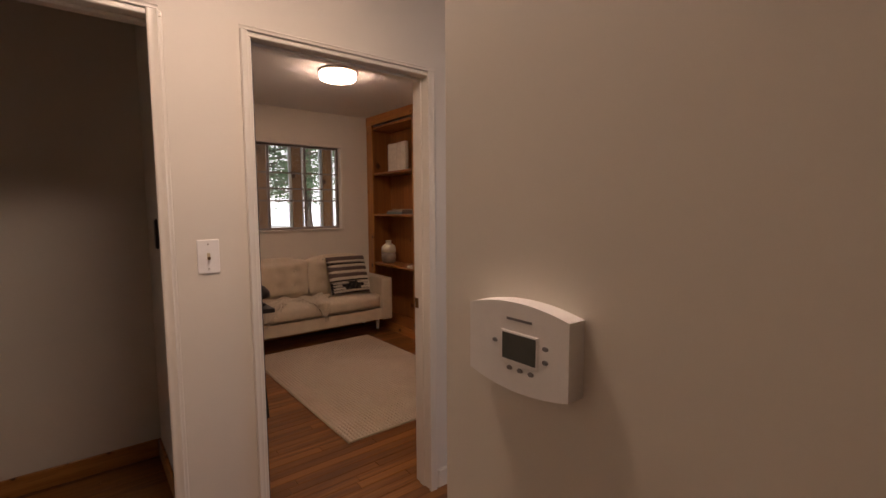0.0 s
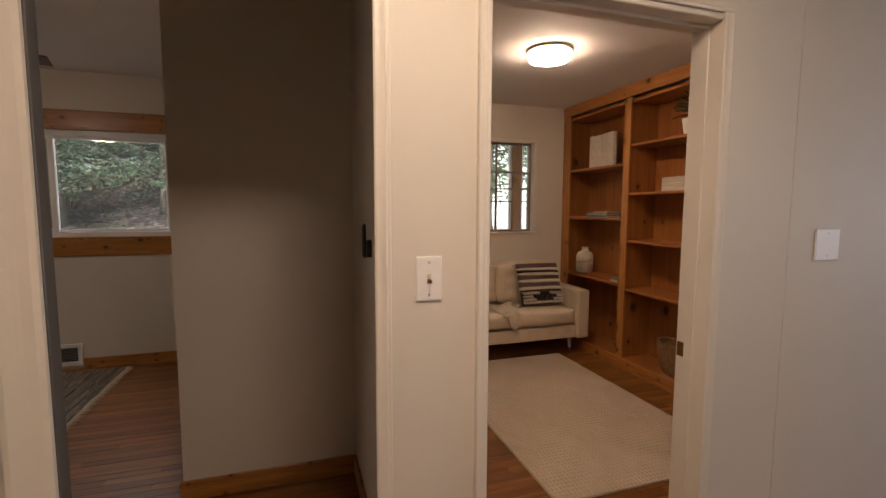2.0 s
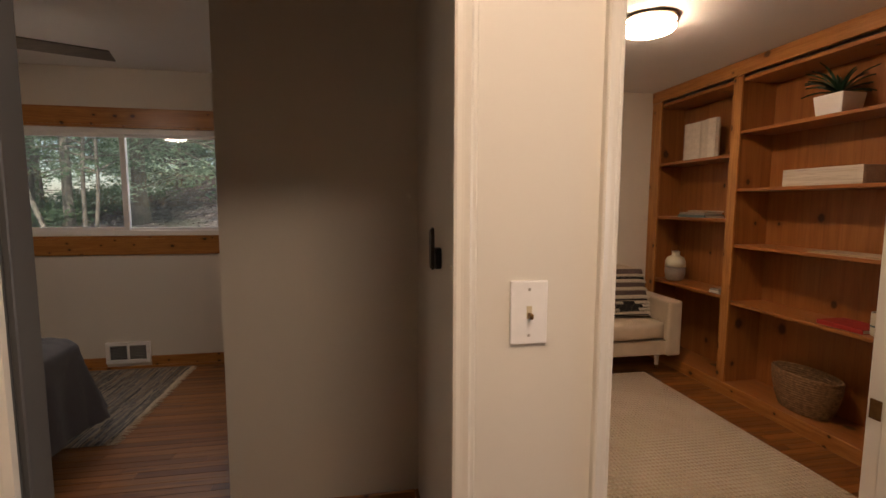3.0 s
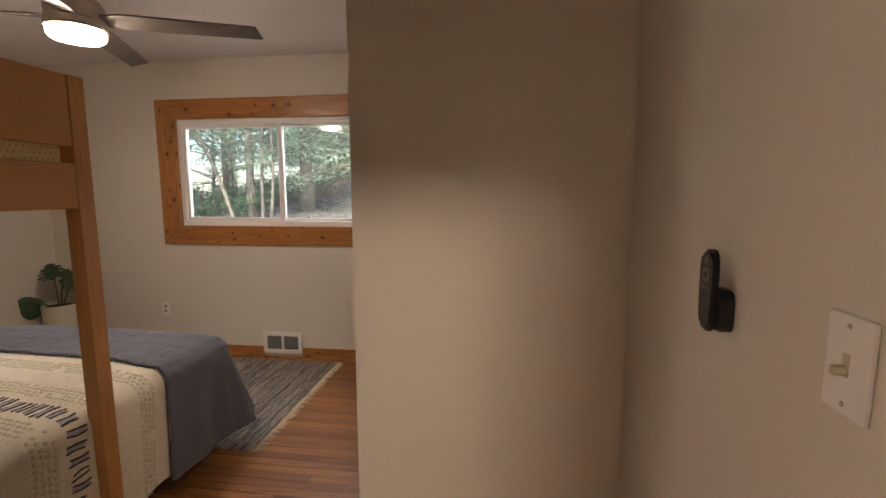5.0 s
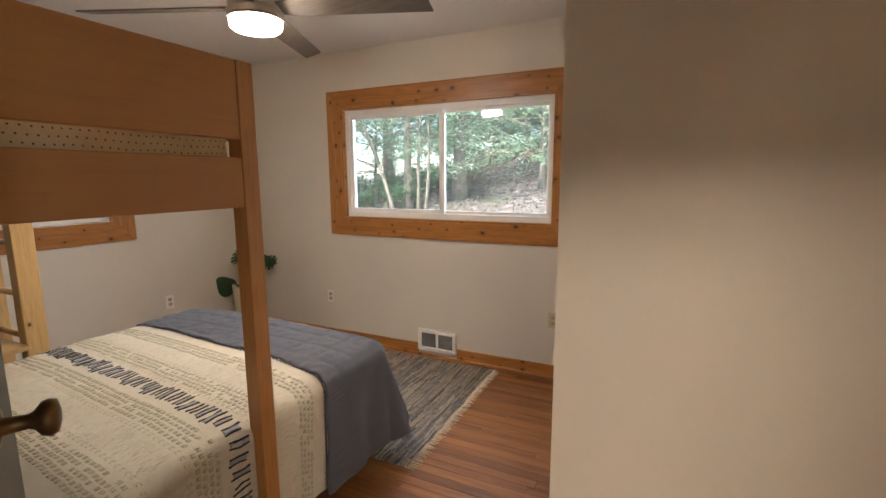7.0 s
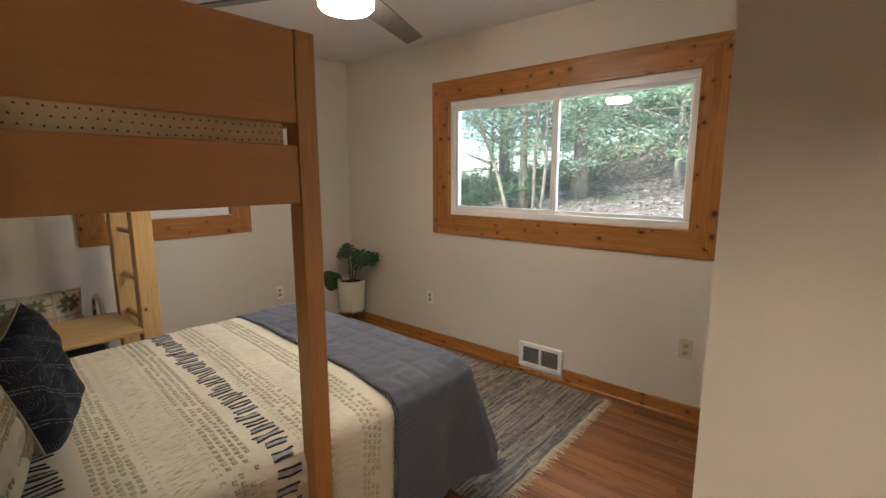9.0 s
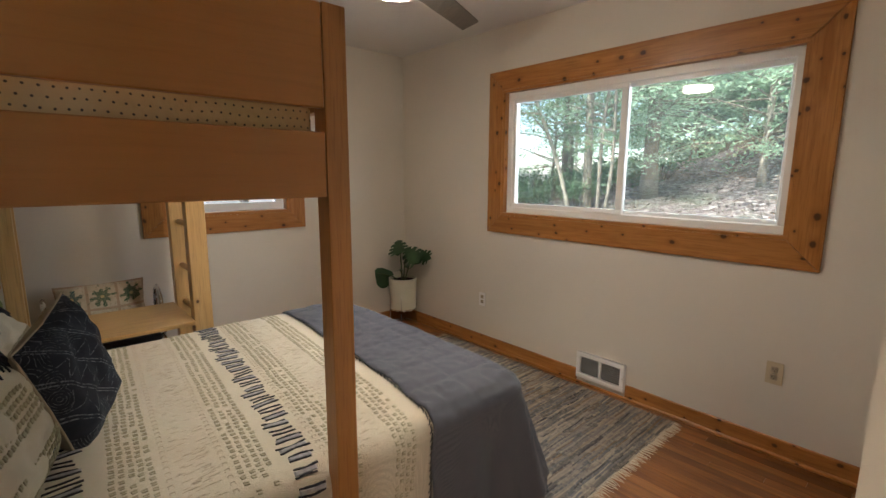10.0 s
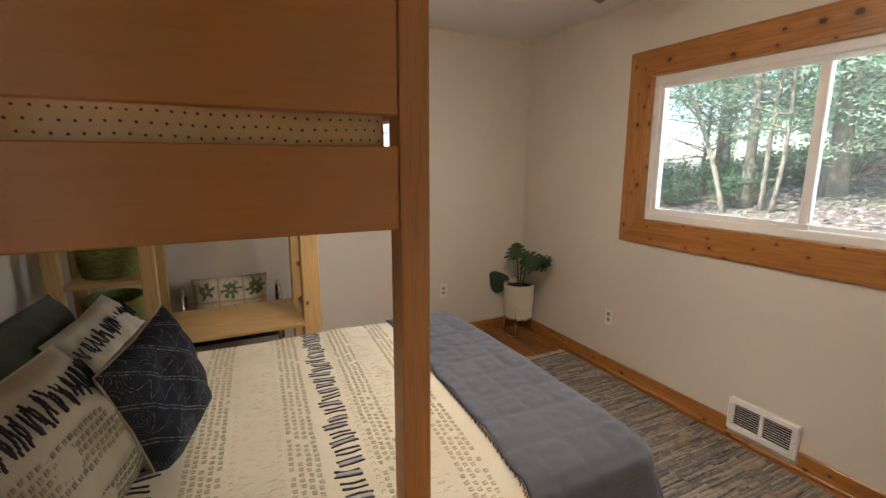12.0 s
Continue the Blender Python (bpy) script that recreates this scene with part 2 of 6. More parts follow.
def lathe(profile, at, bm=None, steps=24, turn=None):
    """A turned body from (radius, height) pairs, standing at a place; turn: its own matrix."""
    bm = bm or bmesh.new()
    rings = []
    for r, z in profile:
        rings.append([bm.verts.new((r * math.cos(2 * math.pi * i / steps), r * math.sin(2 * math.pi * i / steps), z)) for i in range(steps)])
    for a, b in zip(rings, rings[1:]):
        for i in range(steps):
            bm.faces.new((a[i], a[(i + 1) % steps], b[(i + 1) % steps], b[i]))
    bm.faces.new(rings[0])
    bm.faces.new(rings[-1])
    mtx = Matrix.Translation(at) @ (turn or Matrix())
    bmesh.ops.transform(bm, matrix=mtx, verts=[v for r in rings for v in r])
    return bm


def tube(points, radius, bm=None, steps=10, closed=False):
    """A round bar along points."""
    bm = bm or bmesh.new()
    pts = [Vector(p) for p in points]
    rings = []
    for i, p in enumerate(pts):
        a = pts[i - 1] if i or closed else p
        b = pts[(i + 1) % len(pts)] if i + 1 < len(pts) or closed else p
        q = (b - a).normalized().to_track_quat("Z", "Y").to_matrix()
        r = radius[i] if isinstance(radius, (list, tuple)) else radius
        rings.append([bm.verts.new(p + q @ Vector((r * math.cos(2 * math.pi * k / steps), r * math.sin(2 * math.pi * k / steps), 0))) for k in range(steps)])
    for a, b in zip(rings, rings[1:] + rings[:1] if closed else rings[1:]):
        for k in range(steps):
            bm.faces.new((a[k], a[(k + 1) % steps], b[(k + 1) % steps], b[k]))
    if not closed:
        bm.faces.new(rings[0])
        bm.faces.new(rings[-1])
    return bm


def moved(bm, m):
    bmesh.ops.transform(bm, matrix=m, verts=bm.verts)
    return bm


def structure(name, bm, material, label, category, smooth=False):
    return tagged(part(name, bm, material, None, label, smooth), label, category, "", "structure")


# ---- walls, floors, ceilings ----
H = 2.60
D1L, D1R, D2L, D2R, HEAD = -0.482, 0.282, 0.532, 1.338, 2.006
WY0, WY1 = 1.566, 1.682
WEST, NOOK, BED_CEIL = -4.08, 0.333, 2.525
def wall_of_panels():
    """The hall wall: plastered lengths and door heads, and one narrow sunken seam."""
    w = thing("wall_hall", (0, WY0, 0), "warm white painted wall with two doorways and a panel seam", "wall", kind="structure")
    for x0, x1, y0, z0 in ((-4.3, D1L, WY0, 0), (D1L, D1R, WY0, HEAD), (D1R, D2L, WY0, 0), (D2L, D2R, WY0, HEAD), (D2R, 1.662, WY0, 0), (1.662, 1.665, WY0 + 0.004, 0), (1.665, 6.0, WY0, 0)):
        part("wall_panel" if x1 - x0 > 0.01 else "seam", box(x0, x1, y0, WY1, z0, H), WALL, w)


wall_of_panels()
structure("wall_nook_east", box(NOOK, 0.435, WY1, 4.70, 0, H), WALL, "warm white painted wall beside the bedroom doorway", "wall")
bm = box(-0.49, NOOK, 2.80, 2.915, 0, H)
box(-0.49, -0.373, 2.915, 5.06, 0, H, bm=bm)
structure("wall_closet", bm, WALL, "plain warm white closet wall with an outside corner", "wall")
BW = (-2.81, -0.977, 1.130, 2.063)
bm = box(-4.3, BW[0], 5.06, 5.21, 0, H)
box(BW[0], BW[1], 5.06, 5.21, 0, BW[2], bm=bm)
box(BW[0], BW[1], 5.06, 5.21, BW[3], H, bm=bm)
box(BW[1], NOOK, 5.06, 5.21, 0, H, bm=bm)
structure("wall_north", bm, WALL, "white bedroom wall with a wide slider window", "wall")
SW = (2.99, 3.875, 1.14, 2.075)
bm = box(-4.3, WEST, 1.68, SW[0], 0, H)
box(-4.3, WEST, SW[0], SW[1], 0, SW[2], bm=bm)
box(-4.3, WEST, SW[0], SW[1], SW[3], H, bm=bm)
box(-4.3, WEST, SW[1], 5.06, 0, H, bm=bm)
structure("wall_west", bm, WALL, "white bedroom wall with a small pine framed window", "wall")
OW = (1.22, 2.415, 1.165, 2.075)
bm = box(0.435, OW[0], 4.70, 4.86, 0, H)
box(OW[0], OW[1], 4.70, 4.86, 0, OW[2], bm=bm)
box(OW[0], OW[1], 4.70, 4.86, OW[3], H, bm=bm)
box(OW[1], 3.2, 4.70, 4.86, 0, H, bm=bm)
structure("wall_office_north", bm, WALL, "white office wall with a divided window", "wall")
structure("wall_office_east", box(3.085, 3.2, WY1, 4.70, 0, H), WALL, "white office wall behind the bookcase", "wall")
structure("wall_thermostat", box(0.478, 0.593, -2.6, 0.40, 0, H, 0.004), WALL, "warm white hall wall end that carries the thermostat", "wall")
structure("wall_hall_west", box(-0.87, -0.75, -2.6, WY0, 0, H), WALL, "plain warm white hall wall", "wall")
structure("wall_south", box(-0.75, 6.0, -2.72, -2.6, 0, H), WALL, "plain warm white wall behind the hall", "wall")
# unseen wall; its window opening is assumed
LW = (-1.6, 1.0, 0.7, 2.1)
bm = box(5.6, 5.75, -2.6, LW[0], 0, H)
box(5.6, 5.75, LW[0], LW[1], 0, LW[2], bm=bm)
box(5.6, 5.75, LW[0], LW[1], LW[3], H, bm=bm)
box(5.6, 5.75, LW[1], WY0, 0, H, bm=bm)
structure("wall_living_east", bm, WALL, "plain white living room wall, unseen, with an assumed window opening", "wall")
structure("ceiling_bedroom", box(-4.3, NOOK, WY0, 5.21, BED_CEIL, 2.7), CEIL, "smooth white bedroom ceiling", "ceiling")
structure("ceiling_office", box(0.435, 3.2, WY1, 4.86, 2.445, 2.56), CEIL, "smooth white office ceiling", "ceiling")
structure("ceiling_hall", box(-0.87, 5.75, -2.72, WY0, 2.44, 2.58), CEIL, "smooth white hall ceiling", "ceiling")
structure("roof", box(-4.6, 6.0, -2.9, 5.5, 2.72, 2.8), CEIL, "plain roof deck over the rooms", "roof")


def baseboard(name, x0, x1, y0, y1, h, material, label):
    bm = box(x0, x1, y0, y1, 0, h, 0.005)
    return structure(name, bm, material, label, "baseboard")


PB = "knotty orange pine baseboard with a worn edge"
baseboard("baseboard_nook", -0.505, NOOK - 0.015, 2.785, 2.80, 0.10, PINE_X, PB)
baseboard("baseboard_nook_side", NOOK - 0.015, NOOK, WY1 + 0.03, 2.80, 0.10, PINE_Y, PB)
baseboard("baseboard_closet", -0.505, -0.49, 2.80, 5.045, 0.10, PINE_Y, PB)
baseboard("baseboard_north", WEST, -2.08, 5.045, 5.06, 0.10, PINE_X, PB)
baseboard("baseboard_north_end", -1.728, -0.503, 5.045, 5.06, 0.10, PINE_X, PB)
baseboard("shoe_north", WEST + 0.015, -0.503, 5.03, 5.045, 0.022, PINE_X, "thin pine shoe moulding at the floor")
baseboard("baseboard_west", WEST, WEST + 0.015, 1.70, 5.045, 0.10, PINE_Y, PB)
WB = "white painted baseboard with a rounded top"
baseboard("baseboard_hall", 1.36, 5.6, WY0 - 0.015, WY0, 0.095, TRIM, WB)
baseboard("baseboard_hall_strip", 0.272, 0.511, WY0 - 0.015, WY0, 0.095, TRIM, WB)
baseboard("baseboard_office", 0.435, 2.75, 4.685, 4.70, 0.10, PINE_X, PB)


def doorway(name, xl, xr, left, right, top, left_paint):
    """Jambs, stops and a moulded casing for an opening in the hall wall."""
    d = thing(name, ((xl + xr) / 2, WY0, 0), "cream painted door frame with moulded casing, chipped at the edges", "door frame", kind="structure")
    j = 0.018
    part("jamb", box(xl - 0.001, xl + j, WY0 - 0.004, WY1 + 0.004, 0, HEAD - j, 0.003), left_paint, d)
    part("jamb", box(xr - j, xr + 0.001, WY0 - 0.004, WY1 + 0.004, 0, HEAD - j, 0.003), TRIM, d)
    part("head_jamb", box(xl - 0.001, xr + 0.001, WY0 - 0.004, WY1 + 0.004, HEAD - j, HEAD + 0.001, 0.003), TRIM, d)
    part("door_stop", box(xl + j, xl + j + 0.012, WY0 + 0.045, WY0 + 0.08, 0, HEAD - j, 0.002), left_paint, d)
    part("door_stop", box(xr - j - 0.006, xr - j, WY0 + 0.045, WY0 + 0.08, 0, HEAD - j, 0.002), TRIM, d)
    part("door_stop", box(xl + j + 0.012, xr - j - 0.006, WY0 + 0.045, WY0 + 0.08, HEAD - j - 0.012, HEAD - j, 0.002), TRIM, d)

    def moulding(a0, a1, along):
        prof = ((0, 0.011), (0.15, 0.013), (0.4, 0.0128), (0.55, 0.0135), (0.85, 0.016), (1.0, 0.013))
        bm = bmesh.new()
        lo, hi = [], []
        for u, dep in prof:
            c = a0 + (a1 - a0) * u
            if along == "z":
                lo.append(bm.verts.new((c, WY0 - dep, 0)))
                hi.append(bm.verts.new((c, WY0 - dep, HEAD if along == "z" else 0)))
            else:
                lo.append(bm.verts.new((left[1], WY0 - dep, c)))
                hi.append(bm.verts.new((right[1], WY0 - dep, c)))
        for i in range(len(prof) - 1):
            bm.faces.new((lo[i], lo[i + 1], hi[i + 1], hi[i]))
        for e in (lo[0], lo[-1]):
            f = hi[lo.index(e)]
            v0 = bm.verts.new((e.co.x, WY0 + 0.001, e.co.z))
            v1 = bm.verts.new((f.co.x, WY0 + 0.001, f.co.z))
            bm.faces.new((e, f, v1, v0))
        return bm
    part("side_casing", moulding(*left, "z"), TRIM, d)
    part("side_casing", moulding(*right, "z"), TRIM, d)
    part("head_casing", moulding(HEAD, top, "x"), TRIM, d)
    return d


door_frame_bed = doorway("door_frame_1", D1L, D1R, (-0.437, -0.52), (0.240, 0.272), 2.022, DARK_PAINT)
door_frame_office = doorway("door_frame_2", D2L, D2R, (0.537, 0.511), (1.316, 1.353), 2.022, TRIM)
# black strip set in for the shaded gap along the door's edge
part("door_seal", box(D2L + 0.018, D2L + 0.024, WY0 + 0.012, WY0 + 0.04, 0, HEAD - 0.02), BLACK, door_frame_office, "thin black strip standing in for the shaded door gap")
part("strike_plate", box(D2R - 0.021, D2R - 0.018, WY0 + 0.085, WY0 + 0.112, 0.90, 0.95, 0.001), BRASS, door_frame_office, "small worn strike plate")


# ---- bedroom windows and doors ----
def mitred_frame(name, u0, u1, v0, v1, w, depth, plane, along, mats, parent):
    """Four mitred boards round an opening in a wall. along: the wall's axis; plane: its face; depth: proud of it (signed)."""
    def place(u, v, d):
        return (u, plane + d, v) if along == "x" else (plane + d, u, v)
    inner = ((u0, v0), (u1, v0), (u1, v1), (u0, v1))
    outer = ((u0 - w, v0 - w), (u1 + w, v0 - w), (u1 + w, v1 + w), (u0 - w, v1 + w))
    made = []
    for i, (mat_ix, nm) in enumerate(((0, "bottom_trim"), (1, "side_trim"), (0, "top_trim"), (1, "side_trim"))):
        k = (i + 1) % 4
        bm = bmesh.new()
        g = 0.0008
        quad = [inner[i], inner[k], outer[k], outer[i]]
        cu, cv = sum(q[0] for q in quad) / 4, sum(q[1] for q in quad) / 4
        quad = [(a + (cu - a) * g, b + (cv - b) * g) for a, b in quad]
        f = [bm.verts.new(place(a, b, depth)) for a, b in quad]
        r = [bm.verts.new(place(a, b, 0)) for a, b in quad]
        bm.faces.new(f)
        for q in range(4):
            bm.faces.new((f[q], f[(q + 1) % 4], r[(q + 1) % 4], r[q]))
        bmesh.ops.bevel(bm, geom=[e for e in bm.edges if e.verts[0] in f and e.verts[1] in f], offset=0.004, segments=2, affect="EDGES")
        made.append(part(nm, bm, mats[mat_ix], parent))
    return made


def lining(u0, u1, v0, v1, t, d0, d1, along, mats, parent):
    for a0, a1, b0, b1, m in ((u0, u1, v0, v0 + t, 0), (u0, u1, v1 - t, v1, 0), (u0, u0 + t, v0 + t, v1 - t, 1), (u1 - t, u1, v0 + t, v1 - t, 1)):
        bm = box(a0, a1, d0, d1, b0, b1, 0.002) if along == "x" else box(d0, d1, a0, a1, b0, b1, 0.002)
        part("reveal", bm, mats[m], parent)


def sash(name, u0, u1, v0, v1, w, d0, d1, along, parent):
    """A vinyl sash with its own frame and pane."""
    bm = bmesh.new()
    for a0, a1, b0, b1 in ((u0, u1, v0, v0 + w), (u0, u1, v1 - w, v1), (u0, u0 + w, v0 + w, v1 - w), (u1 - w, u1, v0 + w, v1 - w)):
        if along == "x":
            box(a0, a1, d0, d1, b0, b1, 0.004, bm=bm)
        else:
            box(d0, d1, a0, a1, b0, b1, 0.004, bm=bm)
    s = part(name, bm, VINYL, parent)
    m = (d0 + d1) / 2
    e = w - 0.005
    bm = box(u0 + e, u1 - e, m - 0.003, m + 0.003, v0 + e, v1 - e) if along == "x" else box(m - 0.003, m + 0.003, u0 + e, u1 - e, v0 + e, v1 - e)
    p = part("pane", bm, GLASS, s, "clear window glass")
    p.visible_shadow = False
    return s


w1 = thing("window_1", (-1.88, 5.06, BW[2]), "wide white vinyl slider window framed in knotty pine boards", "window", kind="structure")
mitred_frame("trim", BW[0], BW[1], BW[2], BW[3], 0.142, -0.02, 5.06, "x", (PINE_X, PINE_Z), w1)
lining(BW[0], BW[1], BW[2], BW[3], 0.018, 5.045, 5.090, "x", (PINE_X, PINE_Z), w1)
bm = bmesh.new()
fx0, fx1, fz0, fz1 = BW[0] + 0.018, BW[1] - 0.018, BW[2] + 0.018, BW[3] - 0.018
for a0, a1, b0, b1 in ((fx0, fx1, fz0, fz0 + 0.045), (fx0, fx1, fz1 - 0.045, fz1), (fx0, fx0 + 0.04, fz0 + 0.045, fz1 - 0.045), (fx1 - 0.04, fx1, fz0 + 0.045, fz1 - 0.045)):
    box(a0, a1, 5.088, 5.18, b0, b1, 0.004, bm=bm)
part("window_frame", bm, VINYL, w1)
sash("sliding_sash", fx0 + 0.02, -1.858, fz0 + 0.03, fz1 - 0.03, 0.045, 5.100, 5.125, "x", w1)
sash("fixed_sash", -1.903, fx1 - 0.02, fz0 + 0.03, fz1 - 0.03, 0.038, 5.130, 5.155, "x", w1)
part("sash_lock", box(-2.05, -1.98, 5.084, 5.100, fz0 + 0.045, fz0 + 0.058, 0.003), VINYL, w1)

w2 = thing("window_2", (WEST, 3.45, SW[2]), "small white vinyl window framed in knotty pine boards", "window", kind="structure")
mitred_frame("trim", SW[0], SW[1], SW[2], SW[3], 0.135, 0.02, WEST, "y", (PINE_Y, PINE_Z), w2)
lining(SW[0], SW[1], SW[2], SW[3], 0.018, WEST - 0.05, WEST + 0.015, "y", (PINE_Y, PINE_Z), w2)
sash("fixed_sash", SW[0] + 0.02, SW[1] - 0.02, SW[2] + 0.02, SW[3] - 0.02, 0.06, WEST - 0.09, WEST - 0.05, "y", w2)


def door_leaf():
    """The bedroom door, swung wide open into the room."""
    hinge, tip = Vector((-0.50, 1.702, 0)), Vector((-1.071, 2.066, 0))
    along = (tip - hinge).normalized()
    ang = math.atan2(along.y, along.x)
    m = Matrix.Translation(hinge) @ Matrix.Rotation(ang, 4, "Z")
    d = thing("door_1", tuple(hinge), "dark grey painted door standing wide open into the bedroom", "door", kind="structure")
    bm = box(0.0, 0.684, -0.0175, 0.0175, 0.012, 1.94, 0.003)
    leaf = part("leaf", moved(bm, m), DARK_PAINT, d)
    for z0, z1 in ((0.2, 0.85), (1.0, 1.78)):
        for s in (-1, 1):
            bm = bmesh.new()
            for a0, a1, b0, b1 in ((0.1, 0.55, z0, z0 + 0.02), (0.1, 0.55, z1 - 0.02, z1), (0.1, 0.12, z0 + 0.02, z1 - 0.02), (0.53, 0.55, z0 + 0.02, z1 - 0.02)):
                box(a0, a1, 0.0175 * s - 0.004, 0.0175 * s + 0.004, b0, b1, 0.003, bm=bm)
            part("panel_moulding", moved(bm, m), DARK_PAINT, leaf)
    for s in (-1, 1):
        turn = Matrix.Rotation(radians(-90 * s), 4, "X")
        prof = ((0.026, 0), (0.026, 0.004), (0.011, 0.008), (0.009, 0.032), (0.012, 0.038), (0.021, 0.045), (0.0235, 0.053), (0.021, 0.060), (0.010, 0.063))
        bm = lathe(prof, (0.606, 0.0175 * s, 1.178), turn=turn)
        part("door_knob", moved(bm, m), BRASS, leaf, "aged brass door knob", True)
    return d


door_leaf()


# ---- fittings on the walls ----
def wall_plate(name, at, normal, label, category, w, h, material, holes, group=""):
    """A cover plate: thin bevelled plate with screws and either a toggle or sockets. at: its centre on the wall."""
    t = thing(name, at, label, category, group)
    m = Matrix.Translation(at) @ {"-y": Matrix(), "+x": Matrix.Rotation(radians(90), 4, "Z"), "-x": Matrix.Rotation(radians(-90), 4, "Z")}[normal]
    part("plate", moved(box(-w / 2, w / 2, -0.006, 0, -h / 2, h / 2, 0.003, seg=2), m), material, t)
    for sz in (-1, 1):
        scr = Matrix.Rotation(radians(90), 4, "X")
        zz = 0.042 * sz if holes == "toggle" else (0.0 if holes == "outlet" else h * 0.36 * sz)
        if holes == "outlet" and sz > 0:
            continue
        part("screw", moved(lathe(((0.0032, 0), (0.0026, 0.001)), (0, -0.006, zz), steps=8, turn=scr), m), STEEL, t)
    if holes == "toggle":
        part("slot", moved(box(-0.005, 0.005, -0.0068, -0.004, -0.012, 0.012, 0.0005), m), IVORY, t)
        part("toggle", moved(box(-0.0035, 0.0035, -0.02, -0.006, -0.010, 0.0, 0.0015), m), BRASS if holes == "toggle" and at[0] > 0.35 else IVORY, t, "small switch toggle")
    if holes == "outlet":
        for sz in (-1, 1):
            face = part("socket", moved(box(-0.016, 0.016, -0.0085, -0.004, 0.021 * sz - 0.014, 0.021 * sz + 0.014, 0.003), m), SOCKET, t)
            for sx in (-1, 1):
                part("slot", moved(box(0.0065 * sx - 0.0012, 0.0065 * sx + 0.0012, -0.0092, -0.008, 0.021 * sz - 0.002, 0.021 * sz + 0.007), m), BLACK, face)
            part("slot", moved(lathe(((0.0026, 0), (0.0026, 0.0008)), (0, -0.0085, 0.021 * sz - 0.008), steps=8, turn=Matrix.Rotation(radians(90), 4, "X")), m), BLACK, face)
    return t


wall_plate("light_switch", (0.380, WY0, 1.229), "-y", "white toggle light switch on the hall wall between two doorways", "light switch", 0.070, 0.116, WHITE, "toggle")
wall_plate("light_switch", (NOOK, 1.952, 1.262), "-x", "white double toggle light switch on the wall inside the bedroom doorway", "light switch", 0.064, 0.108, WHITE, "toggle")
wall_plate("blank_plate", (1.851, WY0, 1.285), "-y", "white blank cover plate screwed to the hall wall", "cover plate", 0.118, 0.112, WHITE, "blank")
wall_plate("wall_outlet", (-3.003, 5.06, 0.405), "-y", "white wall outlet above the pine baseboard", "outlet", 0.070, 0.116, WHITE, "outlet", "wall outlets")
wall_plate("wall_outlet", (-0.96, 5.06, 0.44), "-y", "ivory wall outlet on the wall under the window", "outlet", 0.074, 0.118, IVORY, "outlet", "wall outlets")
wall_plate("wall_outlet", (WEST, 4.235, 0.43), "+x", "white wall outlet beside the plant corner", "outlet", 0.070, 0.116, WHITE, "outlet", "wall outlets")
out_h = wall_plate("wall_outlet", (2.655, WY0, 0.41), "-y", "white wall outlet with a plugged-in white cord", "outlet", 0.072, 0.12, WHITE, "outlet", "wall outlets")
cord = thing("power_cord", (2.66, WY0 - 0.012, 0.39), "white power cord hanging from the hall outlet to the floor", "cord")
pts = [(2.66, WY0 - 0.012, 0.39), (2.69, WY0 - 0.05, 0.385), (2.74, WY0 - 0.09, 0.33), (2.80, WY0 - 0.12, 0.2), (2.83, WY0 - 0.14, 0.06), (2.90, WY0 - 0.16, 0.012), (3.2, WY0 - 0.2, 0.008)]
part("cable", tube(pts, 0.0035), WHITE, cord, smooth=True)
part("plug", lathe(((0.012, 0), (0.013, 0.012), (0.006, 0.024)), (2.66, WY0 - 0.008, 0.39), steps=12, turn=Matrix.Rotation(radians(90), 4, "X")), WHITE, cord)


